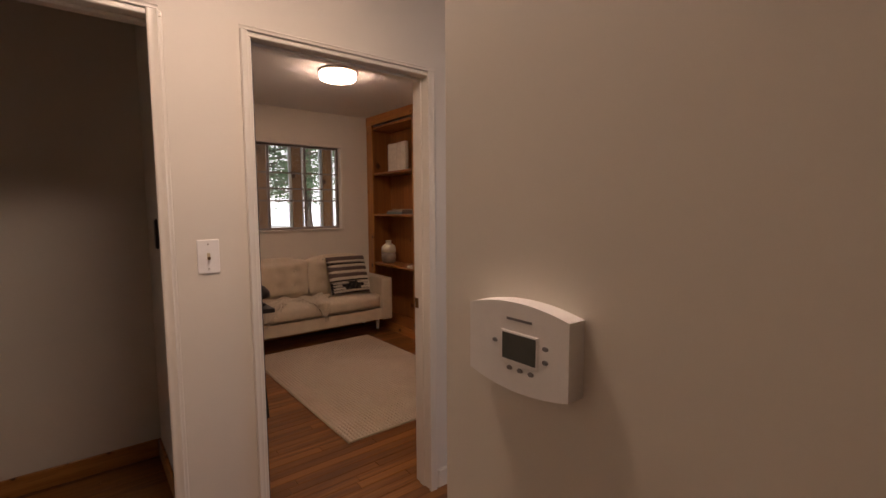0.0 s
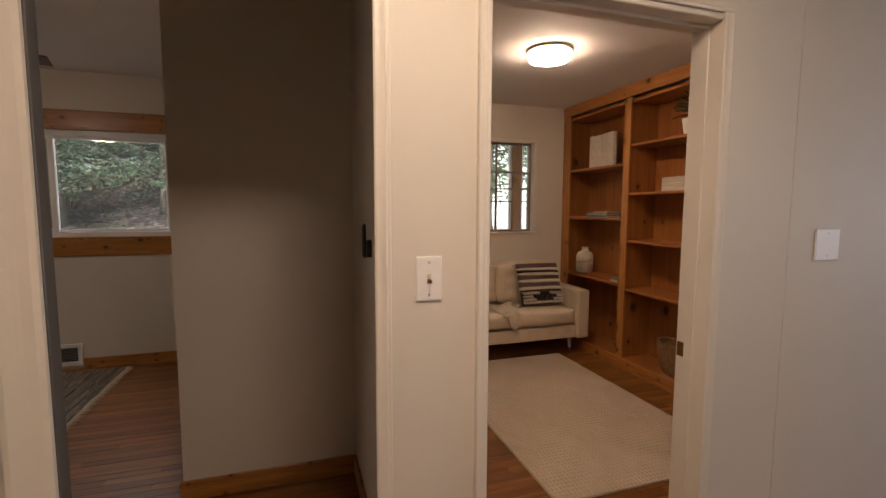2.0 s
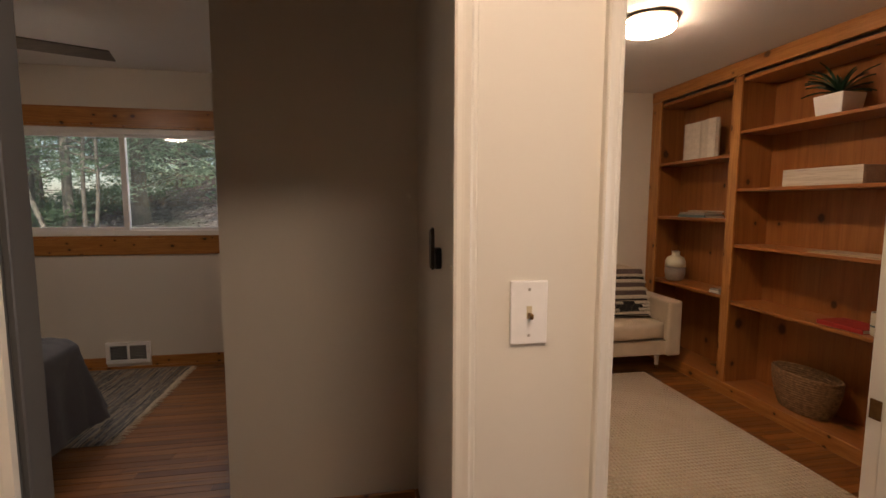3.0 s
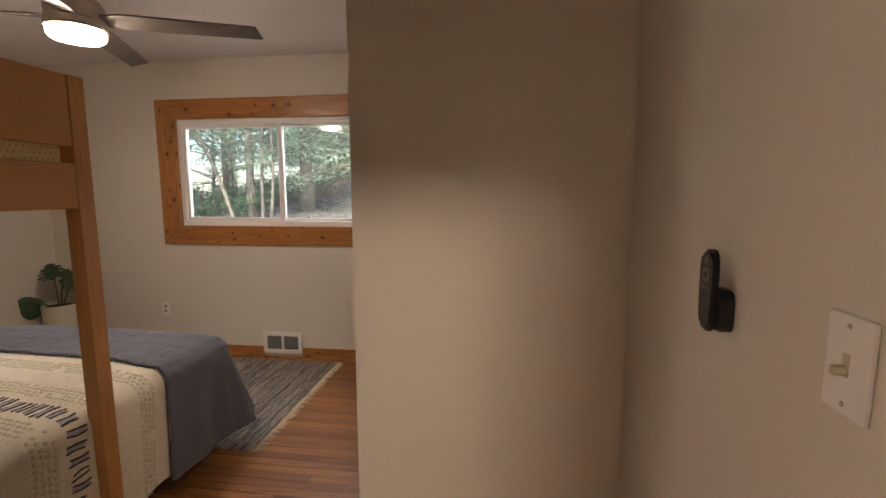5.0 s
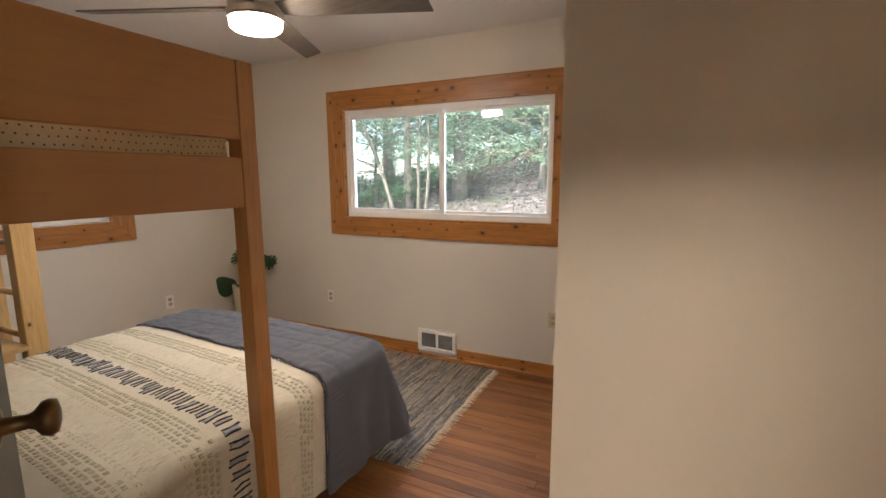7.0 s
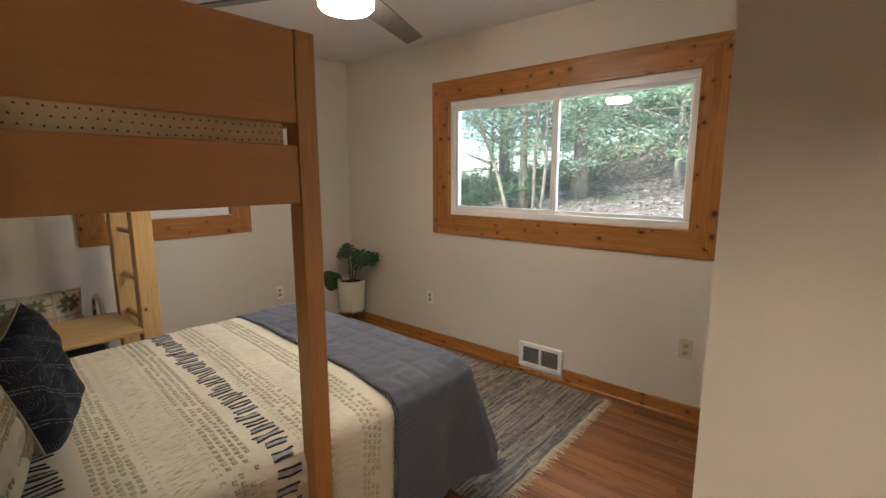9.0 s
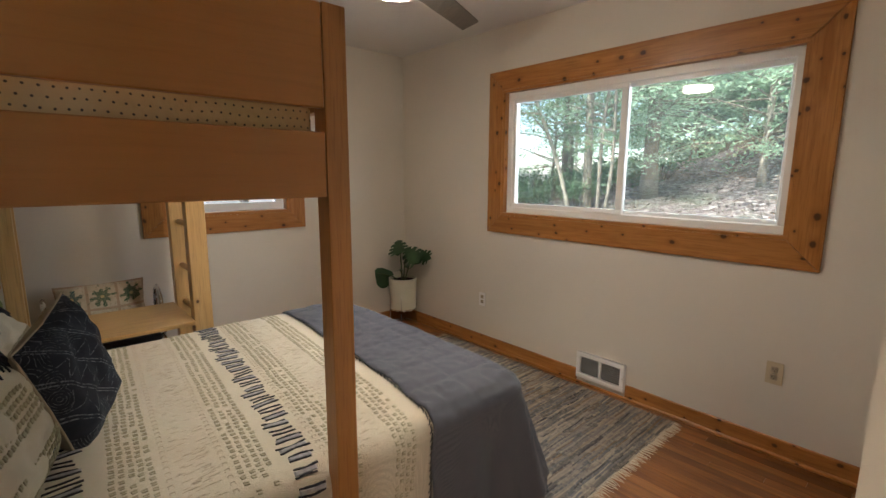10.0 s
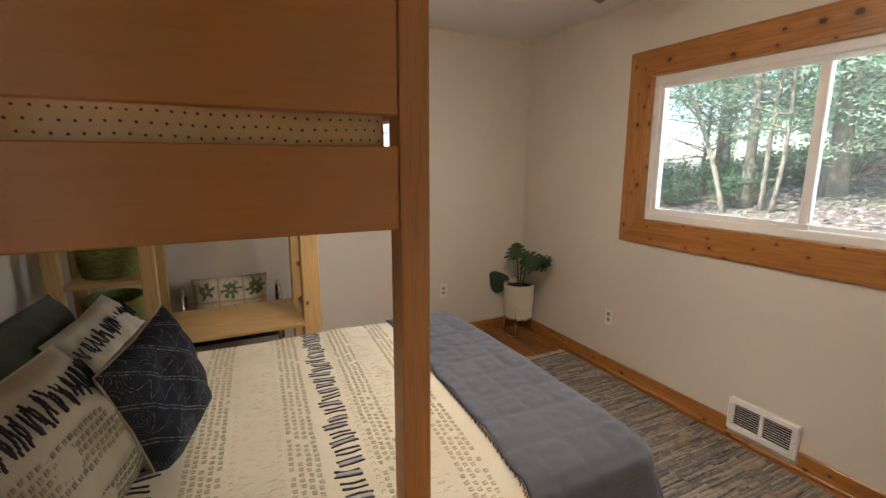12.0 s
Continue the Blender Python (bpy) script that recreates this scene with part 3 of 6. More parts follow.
def thermostat():
    """White programmable thermostat with an arched top, a dark display and small buttons, on the hall wall."""
    x, y0, y1, z0, z1 = 0.478, 0.150, 0.310, 1.174, 1.264
    t = thing("thermostat", (x, (y0 + y1) / 2, z0), "white arched thermostat with a dark display on the hall wall", "thermostat")
    bm = bmesh.new()
    n = 14
    front, back = [], []
    for i in range(n + 1):
        u = i / n
        arch = 0.011 * (1 - (2 * u - 1) ** 2)
        front.append((bm.verts.new((x - 0.028, y0 + (y1 - y0) * u, z0 - arch)), bm.verts.new((x - 0.028, y0 + (y1 - y0) * u, z1 + arch))))
        back.append((bm.verts.new((x, y0 + (y1 - y0) * u, z0 - arch)), bm.verts.new((x, y0 + (y1 - y0) * u, z1 + arch))))
    for i in range(n):
        bm.faces.new((front[i][0], front[i + 1][0], front[i + 1][1], front[i][1]))
        bm.faces.new((front[i][0], front[i + 1][0], back[i + 1][0], back[i][0]))
        bm.faces.new((front[i][1], front[i + 1][1], back[i + 1][1], back[i][1]))
        bm.faces.new((back[i][0], back[i + 1][0], back[i + 1][1], back[i][1]))
    for i in (0, n):
        bm.faces.new((front[i][0], front[i][1], back[i][1], back[i][0]))
    rim = [e for e in bm.edges if all(v.co.x < x - 0.02 for v in e.verts) and len(e.link_faces) == 2 and e.calc_face_angle(0) > 0.8]
    bmesh.ops.bevel(bm, geom=rim, offset=0.008, segments=4, affect="EDGES")
    body = part("body", bm, WHITE, t)
    yc = (y0 + y1) / 2 - 0.008
    part("bezel", box(x - 0.0295, x - 0.027, yc - 0.030, yc + 0.029, 1.198, 1.239, 0.001), WHITE, body)
    part("display", box(x - 0.0302, x - 0.029, yc - 0.027, yc + 0.026, 1.203, 1.236), SCREEN, body, "dark unlit display")
    part("brand_bar", box(x - 0.0288, x - 0.0278, yc - 0.02, yc + 0.02, 1.2525, 1.2555), GREY, body)
    for dy, z in ((-0.040, 1.228), (-0.040, 1.212), (0.040, 1.222), (-0.019, 1.192), (-0.002, 1.192), (0.015, 1.192)):
        part("button", lathe(((0.0037, 0), (0.0032, 0.0016)), (x - 0.028, yc + dy, z), steps=12, turn=Matrix.Rotation(radians(-90), 4, "Y") @ Matrix.Diagonal((0.8, 1.2, 1, 1))), GREY, body)
    return t


thermostat()


def rounded_slab(outline, x0, x1, edge):
    """A flat body facing -x with the given (y, z) outline and soft front edges."""
    bm = bmesh.new()
    f = [bm.verts.new((x0, y, z)) for y, z in outline]
    k = [bm.verts.new((x1, y, z)) for y, z in outline]
    n = len(f)
    bm.faces.new(f)
    bm.faces.new(k)
    for i in range(n):
        bm.faces.new((f[i], f[(i + 1) % n], k[(i + 1) % n], k[i]))
    bmesh.ops.bevel(bm, geom=[e for e in bm.edges if e.verts[0] in f and e.verts[1] in f], offset=edge, segments=3, affect="EDGES")
    return bm


def fan_remote():
    """Black fan remote in its cradle on the nook's side wall: wide rounded head, tapering to the foot."""
    x, y, z = NOOK, 2.228, 1.281
    t = thing("fan_remote", (x, y, z), "black ceiling fan remote in a wall cradle beside the door", "remote control")
    ring = [2 * math.pi * k / 28 for k in range(28)]
    cup = [(y - 0.004 + 0.031 * math.copysign(abs(math.cos(a)) ** 0.45, math.cos(a)), z - 0.030 + 0.034 * math.copysign(abs(math.sin(a)) ** 0.45, math.sin(a))) for a in ring]
    part("cradle", rounded_slab(cup, x - 0.020, x - 0.0005, 0.004), BLACK, t)
    shape = []
    for a in ring:
        up = math.copysign(abs(math.sin(a)) ** 0.6, math.sin(a))
        shape.append((y + (0.022 + 0.003 * up) * math.copysign(abs(math.cos(a)) ** 0.6, math.cos(a)), z + 0.068 * up))
    body = part("remote_body", rounded_slab(shape, x - 0.032, x - 0.021, 0.005), BLACK, t)
    face = Matrix.Rotation(radians(-90), 4, "Y")
    part("power_button", lathe(((0.0075, 0), (0.006, 0.0015)), (x - 0.032, y, z + 0.050), steps=14, turn=face), GREY, body)
    part("button_ring", lathe(((0.0125, 0), (0.0115, 0.0012)), (x - 0.032, y, z + 0.026), steps=20, turn=face), GREY, body)
    part("button", lathe(((0.0062, 0.0012), (0.0052, 0.0022)), (x - 0.032, y, z + 0.026), steps=14, turn=face), BLACK, body)
    for dy in (-0.008, 0.008):
        part("button", lathe(((0.004, 0), (0.0034, 0.0012)), (x - 0.032, y + dy, z + 0.005), steps=12, turn=face), GREY, body)
    return t


fan_remote()


def floor_vent():
    """White louvred register over the baseboard, with two fields of slats."""
    x0, x1, z0, z1, y = -2.077, -1.73, 0.048, 0.232, 5.06
    t = thing("wall_vent", ((x0 + x1) / 2, y, z0), "white metal wall register with two fields of dark slots", "vent")
    # no duct behind: a black plate supplies the darkness of the slots
    part("backing", box(x0 + 0.02, x1 - 0.02, y - 0.012, y - 0.008, z0 + 0.02, z1 - 0.02), BLACK, t, "black plate standing in for the unlit duct")
    bm = bmesh.new()
    xm = (x0 + x1) / 2
    for a0, a1, b0, b1 in ((x0, x1, z0, z0 + 0.03), (x0, x1, z1 - 0.03, z1), (x0, x0 + 0.03, z0 + 0.03, z1 - 0.03), (x1 - 0.03, x1, z0 + 0.03, z1 - 0.03), (xm - 0.008, xm + 0.008, z0 + 0.03, z1 - 0.03)):
        box(a0, a1, y - 0.03, y - 0.001, b0, b1, 0.003, bm=bm)
    part("frame", bm, WHITE, t)
    for k in range(9):
        z = z0 + 0.036 + k * 0.0135
        for a0, a1 in ((x0 + 0.03, xm - 0.008), (xm + 0.008, x1 - 0.03)):
            part("slat", moved(box(a0, a1, -0.0013, 0.0013, -0.0007, 0.0007), Matrix.Translation((0, y - 0.021, z)) @ Matrix.Rotation(radians(14), 4, "X")), WHITE, t)
    for sx in (x0 + 0.012, x1 - 0.012):
        part("screw", lathe(((0.004, 0), (0.003, 0.0015)), (sx, y - 0.03, (z0 + z1) / 2), steps=8, turn=Matrix.Rotation(radians(90), 4, "X")), STEEL, t)
    return t


floor_vent()


# ---- ceiling fan and lamps ----
def ceiling_fan(cx, cy, zc):
    t = thing("ceiling_fan", (cx, cy, zc), "brushed nickel ceiling fan, four grey blades, lit round lamp", "ceiling fan")
    part("canopy", lathe(((0.075, 0.054), (0.072, 0.005), (0.03, -0.015)), (cx, cy, zc), steps=32), STEEL, t, smooth=False)
    part("downrod", lathe(((0.015, -0.005), (0.015, -0.13)), (cx, cy, zc), steps=16), STEEL, t)
    part("motor", lathe(((0.05, -0.11), (0.105, -0.125), (0.12, -0.15), (0.12, -0.215), (0.128, -0.222), (0.128, -0.25), (0.118, -0.256)), (cx, cy, zc), steps=40), STEEL, t)
    lamp = part("light_kit", lathe(((0.126, -0.256), (0.126, -0.262), (0.116, -0.264)), (cx, cy, zc), steps=40), STEEL, t)
    part("diffuser", lathe(((0.117, -0.265), (0.117, -0.288), (0.104, -0.302), (0.06, -0.311), (0.02, -0.313)), (cx, cy, zc), steps=40), GLOW_FAN, lamp, "glowing round lamp diffuser", True)
    for k in range(4):
        m = Matrix.Translation((cx, cy, zc - 0.205)) @ Matrix.Rotation(radians(23 + 90 * k), 4, "Z") @ Matrix.Rotation(radians(-13), 4, "X")
        bm = bmesh.new()
        outline = [(0.10, -0.04), (0.2, -0.064), (0.81, -0.058), (0.835, 0.05), (0.2, 0.064), (0.10, 0.045)]
        lo = [bm.verts.new((a, b, -0.004)) for a, b in outline]
        hi = [bm.verts.new((a, b, 0.004)) for a, b in outline]
        bm.faces.new(lo)
        bm.faces.new(hi)
        for i in range(6):
            bm.faces.new((lo[i], lo[(i + 1) % 6], hi[(i + 1) % 6], hi[i]))
        blade = part("blade", moved(bm, m), BLADE, t)
        part("blade_iron", moved(box(0.06, 0.2, -0.02, 0.02, 0.005, 0.011, 0.002), m), STEEL, blade)
    return t


ceiling_fan(-2.07, 3.495, BED_CEIL - 0.055)


def dome_lamp(name, cx, cy, zc, r, glow_mat, label):
    t = thing(name, (cx, cy, zc), label, "ceiling lamp")
    part("pan", lathe(((r, 0), (r * 1.04, -0.010), (r * 1.04, -0.018), (r * 0.98, -0.022)), (cx, cy, zc - 0.0005), steps=40), STEEL, t)
    part("diffuser", lathe(((r * 0.95, -0.02), (r * 0.955, -0.052), (r * 0.90, -0.066), (r * 0.7, -0.076), (r * 0.3, -0.080)), (cx, cy, zc), steps=40), glow_mat, t, "glowing white diffuser", True)
    part("band", lathe(((r * 0.995, -0.040), (r * 0.995, -0.049)), (cx, cy, zc), steps=40), STEEL, t, "thin nickel band")
    return t


dome_lamp("ceiling_lamp", 1.668, 3.18, 2.445, 0.145, GLOW_OFFICE, "lit round flush ceiling lamp with a thin nickel band")
dome_lamp("ceiling_lamp", 0.40, 0.70, 2.44, 0.21, GLOW_HALL, "lit round flush ceiling lamp in the hall")


# ---- cloth and pattern materials ----
def navy_print():
    """Dark blue cotton with pale block-printed bands of lines, arcs and zigzags."""
    n = Nodes("navy_block_print")
    warp = n.add("ShaderNodeVectorMath", {0: n.co, 1: n.mapped((0.03, 0.03, 0.03), n.add("ShaderNodeTexNoise", {"Vector": n.co, "Scale": 5.0}).outputs["Color"])}, operation="ADD").outputs[0]
    xyz = n.add("ShaderNodeSeparateXYZ", {"Vector": warp})
    along = n.math("SUBTRACT", n.math("MULTIPLY", xyz.outputs["Z"], 0.8), n.math("MULTIPLY", xyz.outputs["X"], 0.6))
    across = n.math("ADD", n.math("MULTIPLY", xyz.outputs["Z"], 0.6), n.math("MULTIPLY", xyz.outputs["X"], 0.8))
    band = n.math("FRACT", n.math("DIVIDE", along, 0.085))
    pair = n.math("MAXIMUM", n.math("LESS_THAN", n.math("ABSOLUTE", n.math("SUBTRACT", band, 0.10)), 0.018), n.math("LESS_THAN", n.math("ABSOLUTE", n.math("SUBTRACT", band, 0.20)), 0.018))
    tri = n.math("ABSOLUTE", n.math("SUBTRACT", n.math("FRACT", n.math("DIVIDE", across, 0.05)), 0.5))
    zig = n.math("LESS_THAN", n.math("ABSOLUTE", n.math("SUBTRACT", n.math("ADD", n.math("MULTIPLY", tri, 1.2), 0.32), band)), 0.03)
    v = n.add("ShaderNodeTexVoronoi", {"Vector": n.co, "Scale": 13.0})
    rings = n.ramp(n.math("SINE", n.math("MULTIPLY", v.outputs["Distance"], 62.0)), (0.80, 0.0), (0.95, 1.0))
    some = n.math("GREATER_THAN", n.noise(4.5, 1), 0.53)
    line = n.math("MAXIMUM", pair, n.math("MULTIPLY", n.mix(some, zig, rings), 0.8))
    worn = n.math("MULTIPLY", line, n.ramp(n.noise(110, 4), (0.40, 0.0), (0.60, 0.75)))
    base = n.ramp(n.noise(25, 5), (0.3, (0.010, 0.013, 0.022)), (0.7, (0.022, 0.027, 0.042)))
    col = n.mix(worn, base, (0.30, 0.31, 0.33))
    n.bump(n.noise(300, 3), 0.3, 0.003)
    return n.out(col, 0.9)


def dotted_sheet():
    """Cream cotton with a grid of small dark dots."""
    n = Nodes("dotted_cotton")
    sep = n.add("ShaderNodeSeparateXYZ", {"Vector": n.add("ShaderNodeVectorMath", {0: n.co, 1: n.mapped((0.02, 0.02, 0.02), n.add("ShaderNodeTexNoise", {"Vector": n.co, "Scale": 9.0}).outputs["Color"])}, operation="ADD").outputs[0]})
    cell = 0.019
    row = n.math("FLOOR", n.math("DIVIDE", sep.outputs["Z"], cell))
    off = n.math("MULTIPLY", n.math("MODULO", row, 2.0), 0.5)
    a = n.math("SUBTRACT", n.math("FRACT", n.math("ADD", n.math("DIVIDE", sep.outputs["Y"], cell), off)), 0.5)
    b = n.math("SUBTRACT", n.math("FRACT", n.math("DIVIDE", sep.outputs["Z"], cell)), 0.5)
    d = n.math("SQRT", n.math("ADD", n.math("MULTIPLY", a, a), n.math("MULTIPLY", b, b)))
    col = n.mix(n.ramp(d, (0.09, 1.0), (0.16, 0.0)), n.ramp(n.noise(6), (0.3, (0.64, 0.48, 0.24)), (0.7, (0.72, 0.56, 0.31))), (0.09, 0.075, 0.06))
    n.bump(n.noise(30, 5), 0.5, 0.01)
    return n.out(col, 0.9)


def floral_cloth():
    """Tapestry squares, each with its own dark, teal or green flower on beige."""
    n = Nodes("floral_tapestry")
    xyz = n.add("ShaderNodeSeparateXYZ", {"Vector": n.co})
    cy = n.math("ADD", n.math("DIVIDE", xyz.outputs["Y"], 0.15), 0.5)
    cz = n.math("DIVIDE", xyz.outputs["Z"], 0.145)
    fy, fz = n.math("SUBTRACT", n.math("FRACT", cy), 0.5), n.math("SUBTRACT", n.math("FRACT", cz), 0.5)
    cell = n.add("ShaderNodeCombineXYZ", {"X": n.math("FLOOR", cy), "Y": n.math("FLOOR", cz)}).outputs[0]
    pick = n.add("ShaderNodeTexWhiteNoise", {"Vector": cell}).outputs["Value"]
    r = n.math("SQRT", n.math("ADD", n.math("MULTIPLY", fy, fy), n.math("MULTIPLY", fz, fz)))
    ang = n.math("ARCTAN2", fz, fy)
    lobe = n.math("ADD", n.math("MULTIPLY", n.math("SINE", n.math("MULTIPLY", ang, n.math("ADD", 4.0, n.math("FLOOR", n.math("MULTIPLY", pick, 8.0))))), 0.07), n.math("ADD", 0.20, n.math("MULTIPLY", pick, 0.2)))
    lobe = n.math("ADD", lobe, n.math("MULTIPLY", n.math("SUBTRACT", n.noise(34, 2), 0.5), 0.6))
    petal = n.math("LESS_THAN", r, lobe)
    vein = n.ramp(n.math("SINE", n.math("ADD", n.math("MULTIPLY", ang, 18.0), n.math("MULTIPLY", r, 40.0))), (0.55, 0.0), (0.9, 0.8))
    ink = n.ramp(pick, (0.0, (0.025, 0.025, 0.03)), (0.3, (0.04, 0.09, 0.085)), (0.6, (0.05, 0.10, 0.055)), (0.85, (0.06, 0.055, 0.05)))
    ground = n.ramp(n.noise(40, 4), (0.3, (0.42, 0.36, 0.26)), (0.7, (0.52, 0.46, 0.35)))
    ground = n.mix(n.math("GREATER_THAN", n.math("MAXIMUM", n.math("ABSOLUTE", fy), n.math("ABSOLUTE", fz)), 0.455), ground, (0.36, 0.27, 0.19))
    ground = n.mix(n.ramp(n.noise(60, 2), (0.62, 0.0), (0.66, 0.7)), ground, (0.14, 0.15, 0.08))
    col = n.mix(petal, ground, n.mix(vein, ink, (0.40, 0.36, 0.26)))
    col = n.mix(n.math("LESS_THAN", r, 0.07), col, (0.45, 0.36, 0.18))
    n.bump(n.noise(220, 3), 0.4, 0.003)
    return n.out(col, 0.95)


def rag_cloth():
    """Strips of rag, each its own faded colour."""
    n = Nodes("rag_weft")
    rnd = n.add("ShaderNodeNewGeometry").outputs["Random Per Island"]
    col = n.ramp(rnd, (0.0, (0.045, 0.045, 0.05)), (0.14, (0.17, 0.16, 0.15)), (0.32, (0.38, 0.32, 0.245)), (0.45, (0.13, 0.135, 0.145)), (0.6, (0.20, 0.14, 0.085)), (0.75, (0.40, 0.35, 0.27)), (0.9, (0.16, 0.16, 0.165)))
    col = n.mix(n.ramp(n.noise(38, 4, n.mapped((0.6, 1, 1))), (0.50, 0.0), (0.70, 0.5)), col, (0.055, 0.055, 0.06))
    col = n.mix(n.ramp(n.noise(55, 3), (0.52, 0.0), (0.68, 0.5)), col, (0.42, 0.37, 0.29))
    n.bump(n.noise(260, 4), 0.6, 0.004)
    return n.out(col, 0.95)


NAVY = navy_print()
DOTS = dotted_sheet()
FLORAL = floral_cloth()
RAG = rag_cloth()
SPREAD = weave("cream_bedspread", (0.66, 0.59, 0.45), (0.75, 0.69, 0.55), fold=0.3)
BLUE = weave("slate_blue_quilt", (0.078, 0.082, 0.101), (0.104, 0.108, 0.130), fold=0.5)
OLIVE = plain("olive_tufts", (0.46, 0.42, 0.29), 0.95, vary=0.25, grain=90)
PALE = plain("pale_beige_stitching", (0.60, 0.52, 0.39), 0.95, vary=0.2, grain=90)
INK = plain("navy_yarn", (0.030, 0.031, 0.038), 0.9, vary=0.4, grain=120)
SATIN = plain("grey_yarn", (0.36, 0.35, 0.36), 0.8, vary=0.2, grain=90)
GREEN_CLOTH = weave("dark_green_cloth", (0.062, 0.072, 0.030), (0.085, 0.096, 0.042))
LINEN = weave("beige_linen", (0.46, 0.37, 0.25), (0.52, 0.43, 0.30))


# ---- bunk bed ----
def bunk_bed():
    t = thing("bunk_bed", (-1.5, 2.3, 0), "varnished wooden loft bunk with wide end boards over the bed", "bunk bed")
    part("post", box(-1.560, -1.500, 2.868, 2.930, 0, 1.838, 0.004, seg=2), BUNK_Z, t)
    part("post", box(-1.560, -1.500, 1.70, 1.762, 0, 1.838, 0.004, seg=2), BUNK_Z, t)
    part("guard_board", box(-1.524, -1.502, 1.763, 2.867, 1.597, 1.836, 0.003), BUNK_Y, t)
    part("end_board", box(-1.524, -1.502, 1.763, 2.867, 1.384, 1.541, 0.003), BUNK_Y, t)
    part("side_rail", box(-3.29, -1.561, 2.885, 2.915, 1.384, 1.541, 0.003), BUNK_Y, t)
    part("side_rail", box(-3.29, -1.561, 1.72, 1.75, 1.385, 1.54, 0.003), BUNK_Y, t)
    part("guard_rail", box(-3.29, -1.561, 2.885, 2.915, 1.597, 1.83, 0.003), BUNK_Y, t)
    for k in range(9):
        part("slat", box(-3.2 + k * 0.2, -3.11 + k * 0.2, 1.751, 2.884, 1.40, 1.418, 0.002), BIRCH_Y, t)
    part("far_post", box(-3.385, -3.31, 2.95, 3.05, 0, 1.83, 0.004), BIRCH_Z, t)
    part("far_post", box(-3.80, -3.73, 2.95, 3.05, 0, 1.83, 0.004), BIRCH_Z, t)
    for z in (0.32, 0.62, 0.86, 1.14):
        part("rung", tube([(-3.74, 3.0, z), (-3.37, 3.0, z)], 0.017, steps=14), BIRCH_Y, t, "round ladder rung", True)
    return t


bunk_bed()


def step_shelf():
    t = thing("step_shelf", (-3.5, 2.4, 0), "pale birch step shelf behind the bed with open boards", "shelf")
    for y in (2.18, 1.80):
        for x in (-3.375, -3.80):
            part("upright", box(x, x + 0.065, y, y + 0.065, 0, 1.38, 0.003), BIRCH_Z, t)
    part("step_board", box(-3.80, -3.255, 2.25, 2.945, 0.588, 0.610, 0.003), BIRCH_Y, t)
    part("shelf_board", box(-3.80, -3.31, 1.87, 2.175, 0.915, 0.937, 0.003), BIRCH_Y, t)
    part("shelf_board", box(-3.80, -3.31, 1.87, 2.175, 0.60, 0.622, 0.003), BIRCH_Y, t)
    part("brace", box(-3.80, -3.78, 2.25, 2.945, 0.45, 0.53, 0.003), BIRCH_Y, t)
    return t


step_shelf()


def woven_basket(name, cx, cy, z, rx, ry, h, material, label, rows, group="", taper=0.88):
    """An oval basket of stacked wavy strands with a rolled rim."""
    t = thing(name, (cx, cy, z), label, "basket", group)
    n = 56
    bm = bmesh.new()
    for k in range(rows):
        f = taper + (1 - taper) * math.sin(math.pi / 2 * k / (rows - 1)) ** 0.8
        zz = z + 0.006 + (h - 0.012) * k / (rows - 1)
        pts = []
        for i in range(n):
            a = 2 * math.pi * i / n
            wv = 1 + 0.012 * (1 if (i + k) % 2 else -1)
            pts.append((cx + rx * f * wv * math.cos(a), cy + ry * f * wv * math.sin(a), zz + 0.002 * math.sin(5 * a + k)))
        tube(pts, h / rows * 0.62, bm, 6, closed=True)
    part("weave", bm, material, t, smooth=True)
    part("bottom", lathe(((taper - 0.02, 0), (taper - 0.02, 0.006)), (0, 0, 0), steps=32, turn=Matrix.Translation((cx, cy, z + 0.001)) @ Matrix.Diagonal((rx, ry, 1, 1))), material, t)
    pts = [(cx + rx * math.cos(2 * math.pi * i / n), cy + ry * math.sin(2 * math.pi * i / n), z + h) for i in range(n)]
    part("rim", tube(pts, 0.008, None, 8, closed=True), material, t, smooth=True)
    return t


LIME = plain("lime_wicker", (0.21, 0.24, 0.06), 0.7, vary=0.3, grain=60)
woven_basket("storage_basket", -3.55, 2.02, 0.938, 0.17, 0.13, 0.2, LIME, "lime green wicker basket on the step shelf", 12, "green wicker baskets")
woven_basket("storage_basket", -3.55, 2.02, 0.623, 0.17, 0.13, 0.18, LIME, "lime green wicker basket on the step shelf", 12, "green wicker baskets")


# ---- draped bedding ----
NEAR_X, FAR_X, HEAD_Y, FOOT_Y, TOP_Z, ROUND = -1.62, -2.98, 1.74, 3.68, 0.650, 0.07


SKEW = 0.075  # the bedding lies a little askew
WIDE = NEAR_X - FAR_X


